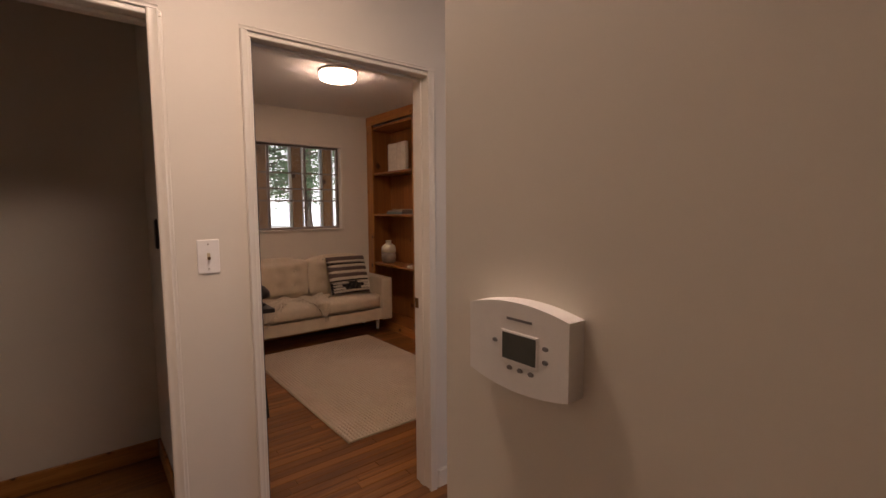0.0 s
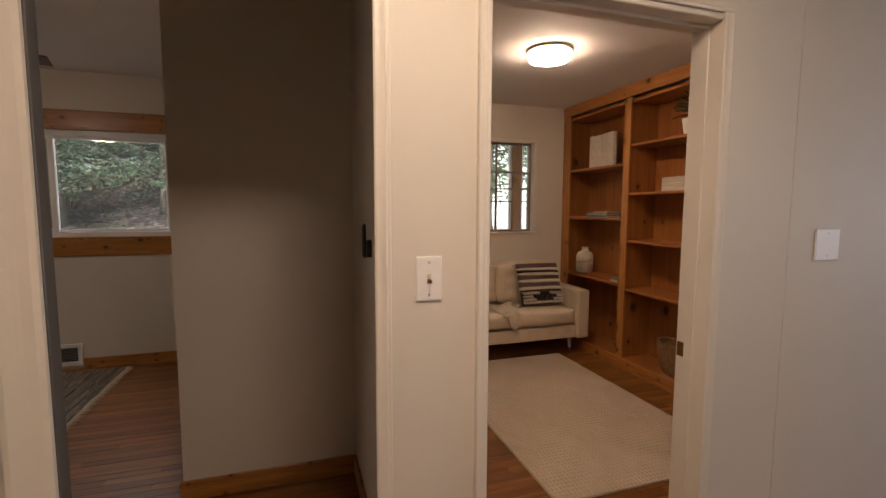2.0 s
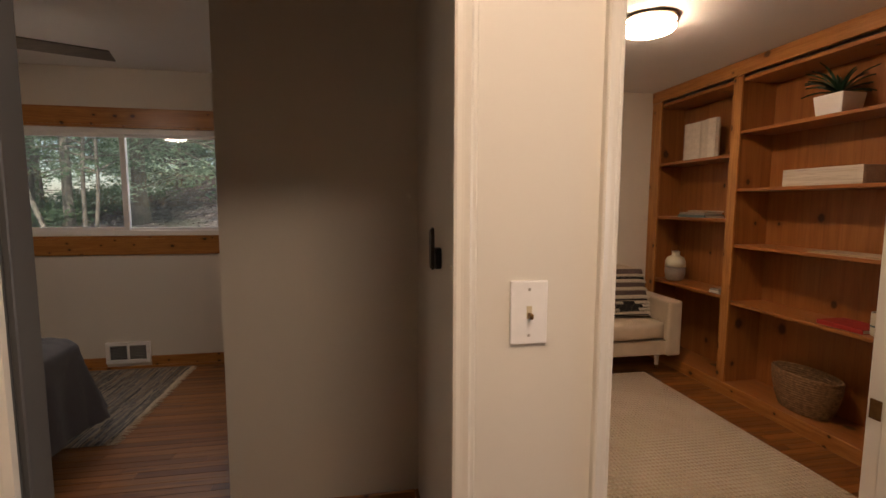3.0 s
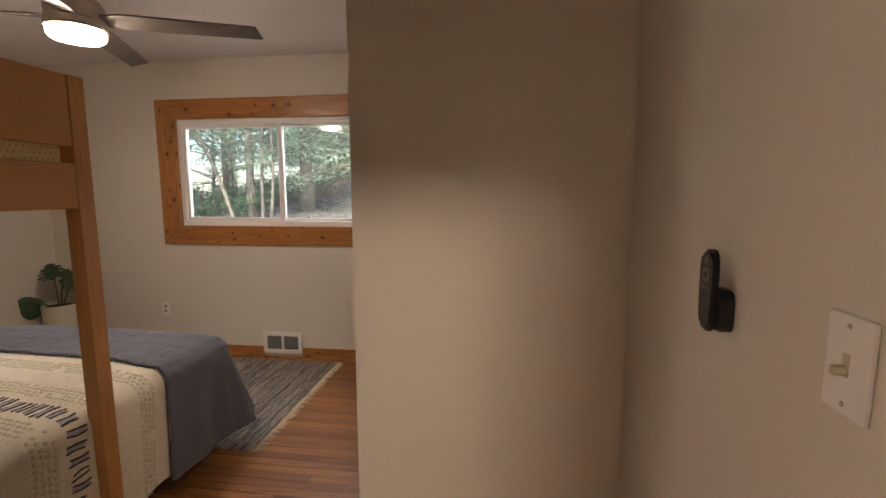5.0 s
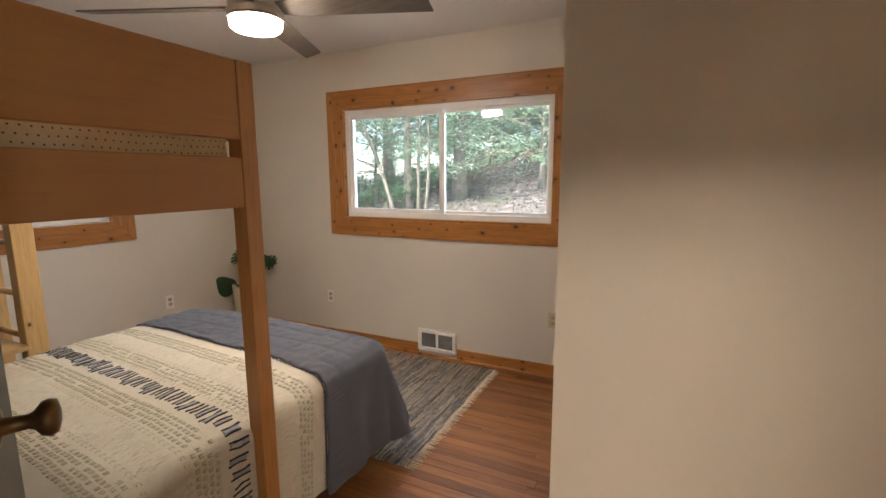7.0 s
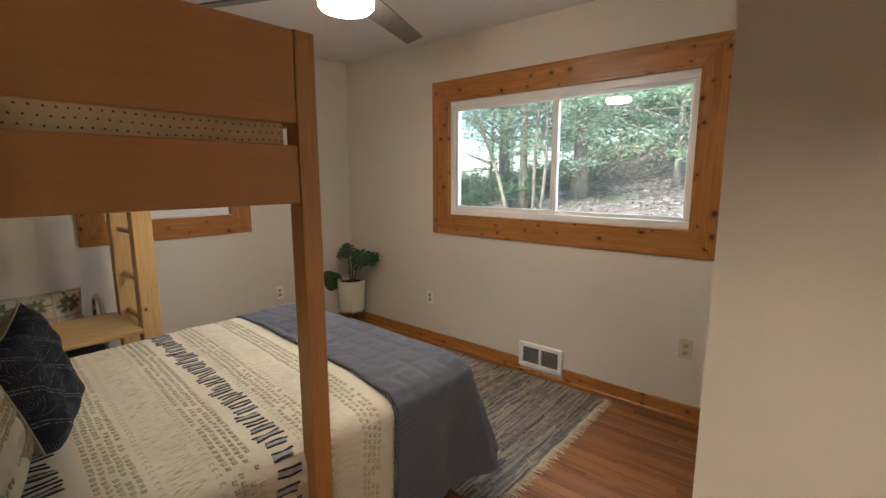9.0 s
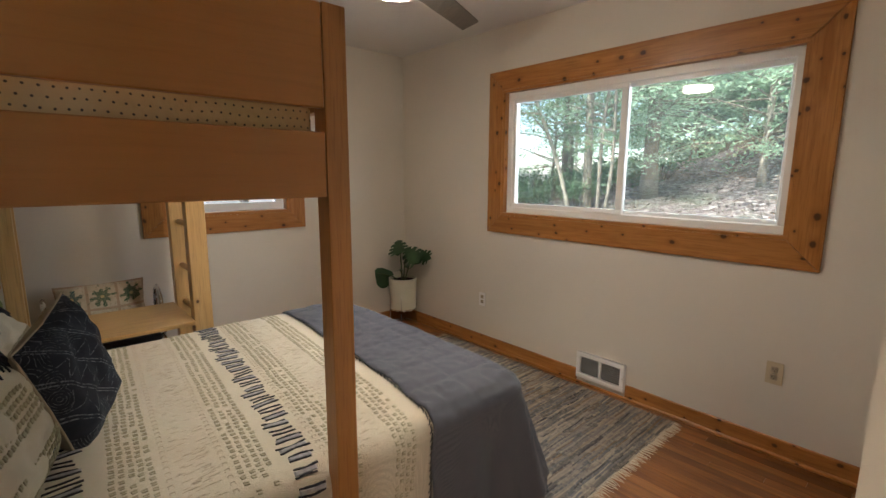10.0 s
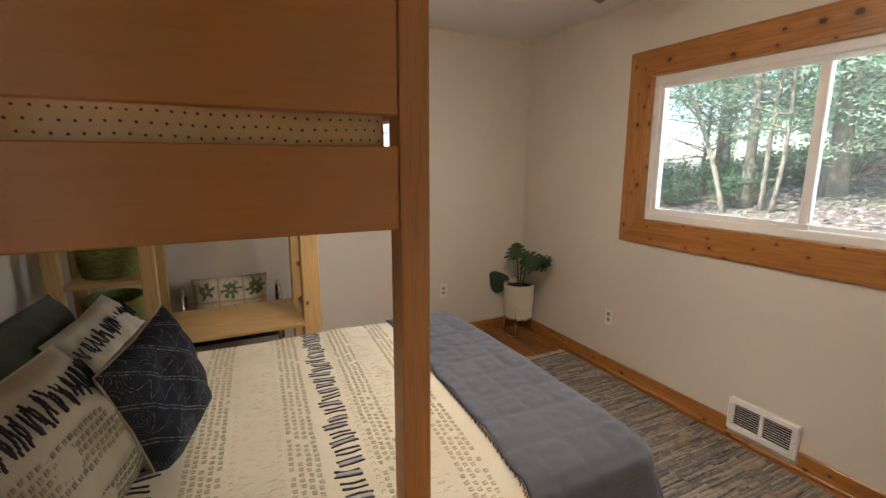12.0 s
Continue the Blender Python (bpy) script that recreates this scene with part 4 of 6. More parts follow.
def cloth(u, v, lift, flare, low, folds):
    """A place on cloth over the bed. u: metres from the far edge across, v: metres from the head along; beyond the bed the cloth hangs."""
    wide, long = NEAR_X - FAR_X, FOOT_Y - HEAD_Y
    a = max(0.0, u - wide) if u > 0 else u
    b = max(0.0, v - long)
    d = min((abs(a) ** 8 + b ** 8) ** 0.125, 0.63)
    x, y = FAR_X + min(max(u, 0), wide), HEAD_Y + min(v, long)
    top = TOP_Z + lift + 0.010 * noise.noise((x * 2.6, y * 2.6, 3)) + 0.004 * noise.noise((x * 9, y * 7, 1)) * (1 if lift < 0.01 else 0.5)
    top -= 0.02 * max(0.0, (abs(x - (FAR_X + wide / 2)) / (wide / 2)) ** 4)
    if d < 1e-6:
        return Vector((x, y, top))
    r, q = ROUND + lift, (ROUND + lift) * math.pi / 2
    h = math.hypot(a, b)
    dx, dy = a / h, b / h
    flare *= 0.45 + 3.8 * abs(dx * dy) + 0.9 * dy ** 4
    if d < q:
        out, down = r * math.sin(d / r), r * (1 - math.cos(d / r))
    else:
        out, down = r + (d - q) * flare, r + (d - q) * math.sqrt(1 - flare * flare)
    run = y * 1.0 + math.atan2(dy, abs(dx) + 1e-9) * 0.35 - x * 0.9
    if d > q:
        out += folds * min(1.0, (d - q) / 0.25) * (math.sin(run * 17 + 1.2) + 0.6 * math.sin(run * 31 + 0.4) + 0.5 * noise.noise((run * 6, d * 4, 0)))
    z = top - down
    if z < low:
        out += (low - z) * 0.8
        z = low + 0.004 * math.sin(run * 40)
    return Vector((x + dx * out, y + dy * out, z))


def cloth_sheet(u0, u1, v0, v1, step, lift, flare, low, folds, quilt=0.0):
    nu, nv = int((u1 - u0) / step), int((v1 - v0) / step)
    bm = bmesh.new()
    grid = []
    for i in range(nu + 1):
        row = []
        for j in range(nv + 1):
            u, v = u0 + (u1 - u0) * i / nu, v0 + (v1 - v0) * j / nv
            if v0 > 1.0:
                v -= SKEW * (u - 0.68) * (1 - j / nv)
            if j in (0, nv):
                v += 0.006 * math.sin(u * 23)
            p = cloth(u, v, lift, flare, low, folds)
            if quilt:
                e = min(abs((u / 0.15) % 1 - 0.5), abs((v / 0.12) % 1 - 0.5)) * 0.135
                p.z -= quilt * math.exp(-(e / 0.010) ** 2)
                p.z += quilt * 0.8 * noise.noise((u * 30, v * 30, 2))
            row.append(bm.verts.new(p))
        grid.append(row)
    for i in range(nu):
        for j in range(nv):
            bm.faces.new((grid[i][j], grid[i + 1][j], grid[i + 1][j + 1], grid[i][j + 1]))
    return bm


def stitch(bm, u, v, du, dv, height, lift=0.002, ang=0.0, args=(0.006, 0.04, 0.03, 0.007)):
    """A small raised stitch on the bedspread, du by dv across."""
    v -= SKEW * (u - 0.68)
    ca, sa = math.cos(ang), math.sin(ang)
    lo, hi = [], []
    for a, b in ((-1, -1), (1, -1), (1, 1), (-1, 1)):
        uu, vv = a * du / 2, b * dv / 2
        p = cloth(u + uu * ca - vv * sa, v + uu * sa + vv * ca, *args)
        lo.append(p)
        hi.append(cloth(u + (uu * ca - vv * sa) * 0.7, v + (uu * sa + vv * ca) * 0.85, *args))
    nrm = (lo[1] - lo[0]).cross(lo[3] - lo[0])
    if nrm.length < 1e-9:
        return
    nrm.normalize()
    lv = [bm.verts.new(p + nrm * lift * 0.2) for p in lo]
    hv = [bm.verts.new(p + nrm * (lift + height)) for p in hi]
    bm.faces.new(hv)
    for k in range(4):
        bm.faces.new((lv[k], lv[(k + 1) % 4], hv[(k + 1) % 4], hv[k]))


def bed():
    t = thing("bed", (-2.24, 2.67, 0), "double bed with a dark low frame and a deep mattress", "bed")
    part("bed_frame", box(-2.98, -1.64, 1.74, 3.67, 0.12, 0.22, 0.01), DARK_WOOD, t)
    for x in (-2.88, -1.72):
        for y in (1.85, 3.54):
            part("leg", lathe(((0.025, 0), (0.03, 0.12)), (x, y, 0), steps=14), DARK_WOOD, t)
    part("mattress", box(-2.975, -1.63, 1.73, 3.68, 0.221, 0.632, 0.05, seg=3), SHEET, t)
    return t


bed()
spread = thing("bedspread", (-2.24, 2.6, TOP_Z), "cream bedspread with olive tufts and navy stitched stripes on the bed", "bedspread")
SPREAD_ARGS = (0.006, 0.04, 0.03, 0.007)
part("cloth", cloth_sheet(-0.30, WIDE + 0.545, 0.02, 1.85, 0.016, *SPREAD_ARGS), SPREAD, spread, smooth=True)


def tuft_band(y0, y1, seed):
    bm = bmesh.new()
    r = random.Random(seed)
    v0, v1 = y0 - HEAD_Y, y1 - HEAD_Y
    rows = max(2, round((v1 - v0) / 0.023))
    for k in range(rows):
        v = v0 + (v1 - v0) * (k + 0.5) / rows
        u = -0.15 + 0.013 * (k % 2)
        while u < 1.92:
            if r.random() > 0.07:
                uu, vv, tilt = u + r.uniform(-0.002, 0.002), v + r.uniform(-0.002, 0.002), r.uniform(-0.2, 0.2)
                stitch(bm, uu - 0.0045, vv, 0.0052, 0.014, 0.0012, 0.0012, ang=tilt)
                stitch(bm, uu + 0.0045, vv + 0.001, 0.0052, r.uniform(0.010, 0.014), 0.0012, 0.0012, ang=tilt)
                if r.random() < 0.7:
                    stitch(bm, uu, vv - 0.005, 0.010, 0.0042, 0.0012, 0.0012, ang=tilt)
            u += 0.0245
    tagged(part("tuft_band", bm, OLIVE, spread, "band of olive yarn tufts"), kind="stuff")


def dash_lines(y0, y1, seed, count, wide):
    bm = bmesh.new()
    r = random.Random(seed)
    for k in range(count):
        u, v = r.uniform(-0.1, 1.90), r.uniform(y0, y1) - HEAD_Y
        stitch(bm, u, v, 0.0015, r.uniform(0.25, 0.9) * wide, 0.0004, 0.0008, ang=r.uniform(-0.03, 0.03))
    tagged(part("fine_stitching", bm, PALE, spread, "fine beige stitched lines"), kind="stuff")


def square_row(y, seed):
    bm = bmesh.new()
    u = -0.1
    while u < 1.90:
        for dv in (-0.006, 0.006):
            stitch(bm, u, y - HEAD_Y + dv, 0.011, 0.0018, 0.0007, 0.001)
        stitch(bm, u - 0.006, y - HEAD_Y, 0.0018, 0.012, 0.0007, 0.001)
        u += 0.029
    tagged(part("square_stitching", bm, PALE, spread, "row of small beige squares"), kind="stuff")


def navy_stripe(y0, y1, seed):
    r = random.Random(seed)
    bm, fill = bmesh.new(), bmesh.new()
    u = -0.2
    vm, w = (y0 + y1) / 2 - HEAD_Y, y1 - y0
    while u < 1.94:
        off = r.uniform(-0.008, 0.008)
        ln = w * r.uniform(0.72, 1.0)
        ang = r.uniform(-0.17, 0.17)
        for s in (-0.0105, 0.0105):
            cut, slip, sway = ln * r.uniform(0.85, 1.05), r.uniform(-0.006, 0.006), r.uniform(-0.0035, 0.0035)
            for piece in range(5):
                f = (piece - 2) / 5
                stitch(bm, u + s + sway * math.cos(f * 6) - math.sin(ang) * f * cut, vm + off + slip + f * cut, r.uniform(0.0055, 0.0085), cut / 5 * 1.1, 0.0018, 0.0015, ang=ang + sway * 60 * math.sin(f * 6))
        if r.random() < 0.7:
            stitch(fill, u, vm + off, 0.015, ln * 0.92, 0.0012, 0.0022, ang=ang)
        u += r.uniform(0.042, 0.056)
    tagged(part("navy_stripe", bm, INK, spread, "stripe of paired navy yarn dashes"), kind="stuff")
    tagged(part("grey_filling", fill, SATIN, spread, "grey yarn between the navy dashes"), kind="stuff")


for i, (a, b) in enumerate(((2.42, 2.53), (2.70, 2.795), (2.945, 3.035), (3.15, 3.24))):
    tuft_band(a, b, 20 + i)
for i, (a, b, c) in enumerate(((2.575, 2.665, 300), (3.055, 3.13, 240))):
    dash_lines(a, b, 30 + i, c, 0.035)
for y in (2.552, 2.683, 2.935, 3.045):
    square_row(y, 1)
navy_stripe(2.822, 2.914, 41)
navy_stripe(2.275, 2.37, 42)

quilt = thing("blanket", (-2.24, 3.5, TOP_Z), "slate blue quilted blanket folded over the foot of the bed", "blanket")
sheet = part("cloth", cloth_sheet(-0.45, WIDE + 0.585, 3.305 - HEAD_Y, FOOT_Y - HEAD_Y + 0.56, 0.014, 0.020, 0.12, 0.03, 0.012, 0.008), BLUE, quilt, smooth=True)
sol = sheet.modifiers.new("thick", "SOLIDIFY")
sol.thickness, sol.offset = 0.010, -1.0
bm = bmesh.new()
for k in range(220):
    u = -0.1 + 2.06 * k / 219
    v = 3.303 - HEAD_Y - SKEW * (u - 0.68)
    p = cloth(u, v, 0.012, 0.12, 0.03, 0.012)
    q = cloth(u + 0.008, v - 0.007 + 0.004 * math.sin(k * 2.3), 0.010, 0.12, 0.03, 0.012)
    tube([p, q], 0.0022, bm, 5)
tagged(part("binding", bm, INK, quilt, "dark stitched edge"), kind="stuff")


def pillow(name, m, w, h, d, material, label, back=None, crumple=0.02, seed=0, category="pillow"):
    """A stuffed pillow: full in the middle, thin at its seams, with pulled-out corners. m: its middle, x across, z up, y its back."""
    t = thing(name, tuple(m.translation), label, category)
    n = 26
    for side, mat in ((-1, material), (1, back or material)):
        bm = bmesh.new()
        grid = []
        for i in range(n + 1):
            row = []
            for j in range(n + 1):
                a, b = 2 * i / n - 1, 2 * j / n - 1
                bulge = ((1 - a ** 4) * (1 - b ** 4)) ** 0.55
                pinch = 1 - 0.15 * (1 - abs(a * b)) * (a * a * b * b + (abs(a) ** 6) + (abs(b) ** 6)) / 2
                nz = crumple * noise.noise((a * 2.2 + seed, b * 2.2, side)) * bulge + 0.4 * crumple * noise.noise((a * 6 + seed, b * 6, side)) * bulge
                row.append(bm.verts.new(m @ Vector((a * w / 2 * pinch, side * (d / 2 * bulge + 0.003) + nz, b * h / 2 * pinch))))
            grid.append(row)
        for i in range(n):
            for j in range(n):
                bm.faces.new((grid[i][j], grid[i + 1][j], grid[i + 1][j + 1], grid[i][j + 1]))
        part("front" if side < 0 else "back", bm, mat, t, smooth=True)
    pts = []
    for i in range(64):
        s = i / 16
        e, f = int(s), s - int(s)
        c = [(-1, -1), (1, -1), (1, 1), (-1, 1), (-1, -1)]
        a, b = c[e][0] + (c[e + 1][0] - c[e][0]) * f, c[e][1] + (c[e + 1][1] - c[e][1]) * f
        pinch = 1 - 0.15 * (1 - abs(a * b)) * (a * a * b * b + (abs(a) ** 6) + (abs(b) ** 6)) / 2
        pts.append(m @ Vector((a * w / 2 * pinch, 0, b * h / 2 * pinch)))
    part("seam", tube(pts, 0.004, None, 6, closed=True), back or material, t, smooth=True)
    return t


def lean(x, y, z, turn, tilt, roll=0.0):
    """Pose of a pillow that faces -y before its turn about z; tilt: degrees that it leans back."""
    return pose(x, y, z, 0, 0, turn) @ pose(0, 0, 0, -tilt, 0, 0) @ pose(0, 0, 0, 0, roll, 0)


def embroidered(t, m, w, h, d, seed, bands):
    """Tufts and navy dashes on the face of a sham."""
    r = random.Random(seed)

    def at(a, b):
        bulge = ((1 - a ** 4) * (1 - b ** 4)) ** 0.55
        return m @ Vector((a * w / 2 * 0.97, -(d / 2 * bulge + 0.012), b * h / 2 * 0.97))

    def mark(bm, a, b, da, db):
        q = [at(a + sa * da, b + sb * db) for sa, sb in ((-1, -1), (1, -1), (1, 1), (-1, 1))]
        nrm = (q[1] - q[0]).cross(q[3] - q[0]).normalized() * 0.002
        lo, hi = [bm.verts.new(p - nrm) for p in q], [bm.verts.new(p + nrm) for p in q]
        bm.faces.new(hi)
        for k in range(4):
            bm.faces.new((lo[k], lo[(k + 1) % 4], hi[(k + 1) % 4], hi[k]))
    for kind, a0, a1 in bands:
        bm = bmesh.new()
        if kind == "navy":
            b = -0.9
            while b < 0.9:
                for s in (-0.012, 0.012):
                    half, sway, mid = (a1 - a0) / 2 * r.uniform(0.7, 1), r.uniform(-0.03, 0.03), (a0 + a1) / 2 + r.uniform(-0.05, 0.05)
                    for piece in range(6):
                        f = (piece - 2.5) / 3
                        mark(bm, b + s * 1.6 + sway * f + 0.006 * math.sin(f * 4 + b * 9), mid + f * half, r.uniform(0.006, 0.010), half / 5)
                b += r.uniform(0.085, 0.125)
            tagged(part("navy_stripe", bm, INK, t, "stripe of navy yarn dashes"), kind="stuff")
        else:
            rows = max(1, int((a1 - a0) / 0.085))
            for k in range(rows):
                b = -0.88 + 0.03 * (k % 2)
                while b < 0.88:
                    vb = a0 + (a1 - a0) * (k + 0.5) / rows + r.uniform(-0.01, 0.01)
                    mark(bm, b - 0.013, vb, 0.009, 0.028)
                    mark(bm, b + 0.013, vb + 0.008, 0.009, 0.026)
                    b += 0.078
            tagged(part("tuft_band", bm, OLIVE, t, "band of olive tufts"), kind="stuff")


m = lean(-2.218, 2.352, 0.832, 158.6, 13.2, -11.1)
pillow("throw_pillow", m, 0.385, 0.385, 0.14, NAVY, "navy block-printed throw pillow with a linen back on the bed", LINEN, 0.02, 1)
m = lean(-1.905, 2.125, 0.823, 165.3, 22.1)
sham = pillow("pillow", m, 0.56, 0.43, 0.22, SPREAD, "cream pillow sham with olive tufts and navy dashes", SHEET, 0.03, 2)
embroidered(sham, m, 0.56, 0.43, 0.22, 3, (("navy", 0.40, 0.78), ("olive", -0.25, 0.25), ("olive", -0.9, -0.5)))
m = lean(-2.72, 2.15, 0.80, 160, 36, -10)
sham = pillow("pillow", m, 0.42, 0.36, 0.15, SPREAD, "cream pillow sham with navy dashes behind the navy pillow", SHEET, 0.03, 5)
embroidered(sham, m, 0.42, 0.36, 0.15, 4, (("navy", 0.25, 0.65), ("olive", -0.6, -0.1)))
m = lean(-2.62, 1.93, 0.80, 170, 26)
pillow("pillow", m, 0.72, 0.40, 0.17, GREEN_CLOTH, "dark green pillow against the wall at the bed head", None, 0.03, 7)

# mattress of the upper bunk
up = thing("upper_mattress", (-2.4, 2.3, 1.4185), "thin upper bunk mattress in a cream dotted sheet", "mattress")
part("mattress_core", box(-3.24, -1.545, 1.77, 2.82, 1.4185, 1.475, 0.02, seg=2), SHEET, up)
part("dotted_sheet", box(-3.25, -1.535, 1.76, 2.860, 1.4755, 1.618, 0.045, seg=4), DOTS, up, "cream sheet with small dark dots", True)


# ---- rag rug ----
def rag_rug(x0, x1, y0, y1):
    t = thing("rag_rug", ((x0 + x1) / 2, (y0 + y1) / 2, 0), "grey-blue striped rag rug with fringed ends on the oak floor", "rug")
    r = random.Random(5)
    part("backing", box(x0 + 0.004, x1 - 0.004, y0 + 0.008, y1 - 0.008, 0.0008, 0.004), plain("rug_warp", (0.20, 0.18, 0.15), 0.95), t)
    bm = bmesh.new()
    x = x0
    while x < x1:
        w = r.uniform(0.008, 0.014)
        y = y0 + r.uniform(-0.008, 0.004)
        while y < y1:
            ye = min(y + r.uniform(0.05, 0.32), y1 + r.uniform(-0.004, 0.008))
            n = max(2, int((ye - y) / 0.03))
            h = r.uniform(0.008, 0.014)
            prev = None
            for k in range(n + 1):
                yy = y + (ye - y) * k / n
                xx = x + 0.0025 * math.sin(yy * 23 + x * 40) + 0.006 * noise.noise((x * 2, yy * 3, 9))
                hh = h * (0.75 + 0.4 * noise.noise((x * 60, yy * 40, 4)))
                ring = [bm.verts.new((xx, yy, 0.003)), bm.verts.new((xx + w * 0.25, yy, hh)), bm.verts.new((xx + w * 0.75, yy, hh)), bm.verts.new((xx + w, yy, 0.003))]
                if prev:
                    for q in range(3):
                        bm.faces.new((prev[q], prev[q + 1], ring[q + 1], ring[q]))
                prev = ring
            y = ye + 0.001
        x += w * 0.93
    tagged(part("weft", bm, RAG, t, "woven rag strips in faded blues and beige", True), kind="stuff")
    bm = bmesh.new()
    y = y0
    while y < y1:
        for xe, s in ((x1, 1), (x0, -1)):
            ln = r.uniform(0.04, 0.065)
            dy = r.uniform(-0.02, 0.02)
            tube([(xe - 0.004 * s, y, 0.006), (xe + s * ln * 0.5, y + dy * 0.3, 0.007), (xe + s * ln, y + dy, 0.003)], [0.003, 0.0026, 0.0014], bm, 4)
        y += 0.010
    tagged(part("fringe", bm, PALE, t, "knotted cream fringe"), kind="stuff")
    return t


rag_rug(-3.36, -1.395, 3.66, 4.99)


# ---- potted monstera ----
def leaf_material(name, c):
    n = Nodes(name)
    col = n.ramp(n.noise(14, 4), (0.3, shade(c, 0.7)), (0.7, shade(c, 1.3)))
    n.bump(n.noise(40, 3), 0.2, 0.004)
    return n.out(col, 0.38)


LEAF = leaf_material("dark_green_leaf", (0.022, 0.060, 0.020))
STEM = leaf_material("green_stem", (0.06, 0.10, 0.03))


def split_leaf(m, size, cuts):
    """A heart-shaped leaf with slits to the rim, folded along its rib."""
    bm = bmesh.new()
    steps = 44
    rib = [bm.verts.new((0, size * (-0.08 + 1.02 * k / 8), -0.05 * size * (k / 8) ** 2)) for k in range(9)]
    for s in (-1, 1):
        rim = []
        for k in range(steps + 1):
            a = math.pi * k / steps
            r = size * (0.50 + 0.10 * math.cos(a) + 0.06 * math.cos(3 * a))
            notch = 1.0
            if cuts and 0.15 < k / steps < 0.85 and k % 7 in (0, 1):
                notch = 0.55
            x, y = s * r * math.sin(a) * notch * 0.9, size * 0.42 - r * math.cos(a) * 0.95 * (1 if notch == 1 else 0.9)
            rim.append(bm.verts.new((x, y, -0.22 * abs(x) - 0.10 * size * (y / size) ** 2)))
        for k in range(steps):
            f0, f1 = rib[min(8, int(9 * k / (steps + 1)))], rib[min(8, int(9 * (k + 1) / (steps + 1)))]
            if f0 is f1:
                bm.faces.new((f0, rim[k], rim[k + 1]))
            else:
                bm.faces.new((f0, rim[k], rim[k + 1], f1))
    bmesh.ops.remove_doubles(bm, verts=bm.verts, dist=0.0005)
    return moved(bm, m)


def monstera(cx, cy):
    t = thing("potted_plant", (cx, cy, 0), "monstera in a cream ceramic pot on a wire stand", "plant")
    pot = part("pot", lathe(((0.116, 0.165), (0.121, 0.17), (0.134, 0.45), (0.134, 0.462), (0.124, 0.462), (0.122, 0.43), (0.05, 0.428)), (cx, cy, 0), steps=40), CERAMIC, t)
    part("soil", lathe(((0.121, 0.425), (0.121, 0.436), (0.04, 0.444)), (cx, cy, 0), steps=30), SOIL, pot)
    st = part("wire_stand", tube([(cx + 0.125 * math.cos(a), cy + 0.125 * math.sin(a), 0.160) for a in [2 * math.pi * i / 40 for i in range(40)]], 0.004, None, 8, True), CHROME, t, "thin metal wire stand", True)
    part("base_ring", tube([(cx + 0.125 * math.cos(a), cy + 0.125 * math.sin(a), 0.005) for a in [2 * math.pi * i / 40 for i in range(40)]], 0.004, None, 8, True), CHROME, st, smooth=True)
    for k in range(4):
        a = radians(45 + 90 * k)
        part("stand_leg", tube([(cx + 0.125 * math.cos(a), cy + 0.125 * math.sin(a), 0.003), (cx + 0.125 * math.cos(a), cy + 0.125 * math.sin(a), 0.30)], 0.0035, None, 8), CHROME, st, smooth=True)
    leaves = (((-0.17, -0.17, 0.50), (0.3, 0.55, -0.55), 0.21, 0), ((-0.03, -0.03, 0.80), (0.5, -0.4, -0.3), 0.22, 1),
              ((0.12, -0.03, 0.74), (0.75, -0.15, -0.28), 0.25, 1), ((0.05, -0.07, 0.56), (0.5, -0.6, 0.1), 0.09, 0), ((0.20, 0.03, 0.71), (0.8, 0.1, -0.1), 0.17, 1))
    for (dx, dy, dz), way, size, cuts in leaves:
        base = Vector((cx + dx, cy + dy, dz))
        part("stem", tube([(cx + dx * 0.12, cy + dy * 0.12, 0.43), (cx + dx * 0.45, cy + dy * 0.45, 0.43 + (dz - 0.43) * 0.65), tuple(base)], [0.007, 0.006, 0.004], None, 8), STEM, t, smooth=True)
        fwd = Vector(way).normalized()
        nrm = Vector((0.55, -0.75, 0.5))
        side = fwd.cross(nrm).normalized()
        up_ = side.cross(fwd)
        mm = Matrix((side, fwd, up_)).transposed().to_4x4()
        part("leaf", split_leaf(Matrix.Translation(base) @ mm, size, cuts), LEAF, t, smooth=True)
    return t


monstera(-3.895, 4.895)


# ---- tube chair with a cushion ----
def tube_chair():
    t = thing("armchair", (-3.93, 2.59, 0), "chrome tube armchair with a black seat behind the bed", "chair")
    for y in (2.305, 2.88):
        pts = [(-3.815, y, 0.012), (-3.815, y, 0.42), (-3.82, y, 0.58), (-3.835, y, 0.65), (-3.87, y, 0.69), (-3.95, y, 0.70), (-4.01, y, 0.67), (-4.035, y, 0.55), (-4.035, y, 0.012)]
        part("arm_frame", tube(pts, 0.0125, None, 12), CHROME, t, smooth=True)
    part("cross_bar", tube([(-3.815, 2.305, 0.40), (-3.815, 2.88, 0.40)], 0.011), CHROME, t, smooth=True)
    part("cross_bar", tube([(-4.035, 2.305, 0.40), (-4.035, 2.88, 0.40)], 0.011), CHROME, t, smooth=True)
    part("seat", box(-4.04, -3.66, 2.335, 2.845, 0.412, 0.455, 0.02, seg=3), BLACK, t, "black vinyl seat pad")
    part("backrest", box(-4.062, -4.03, 2.38, 2.80, 0.46, 0.70, 0.015, seg=3), BLACK, t, "black vinyl back pad")
    return t


tube_chair()
pillow("cushion", pose(-3.945, 2.585, 0.615, 0, 0, 90) @ pose(0, 0, 0, -14, 0, 0), 0.46, 0.30, 0.11, FLORAL, "beige floral tapestry cushion on the tube chair", None, 0.015, 9, "cushion")


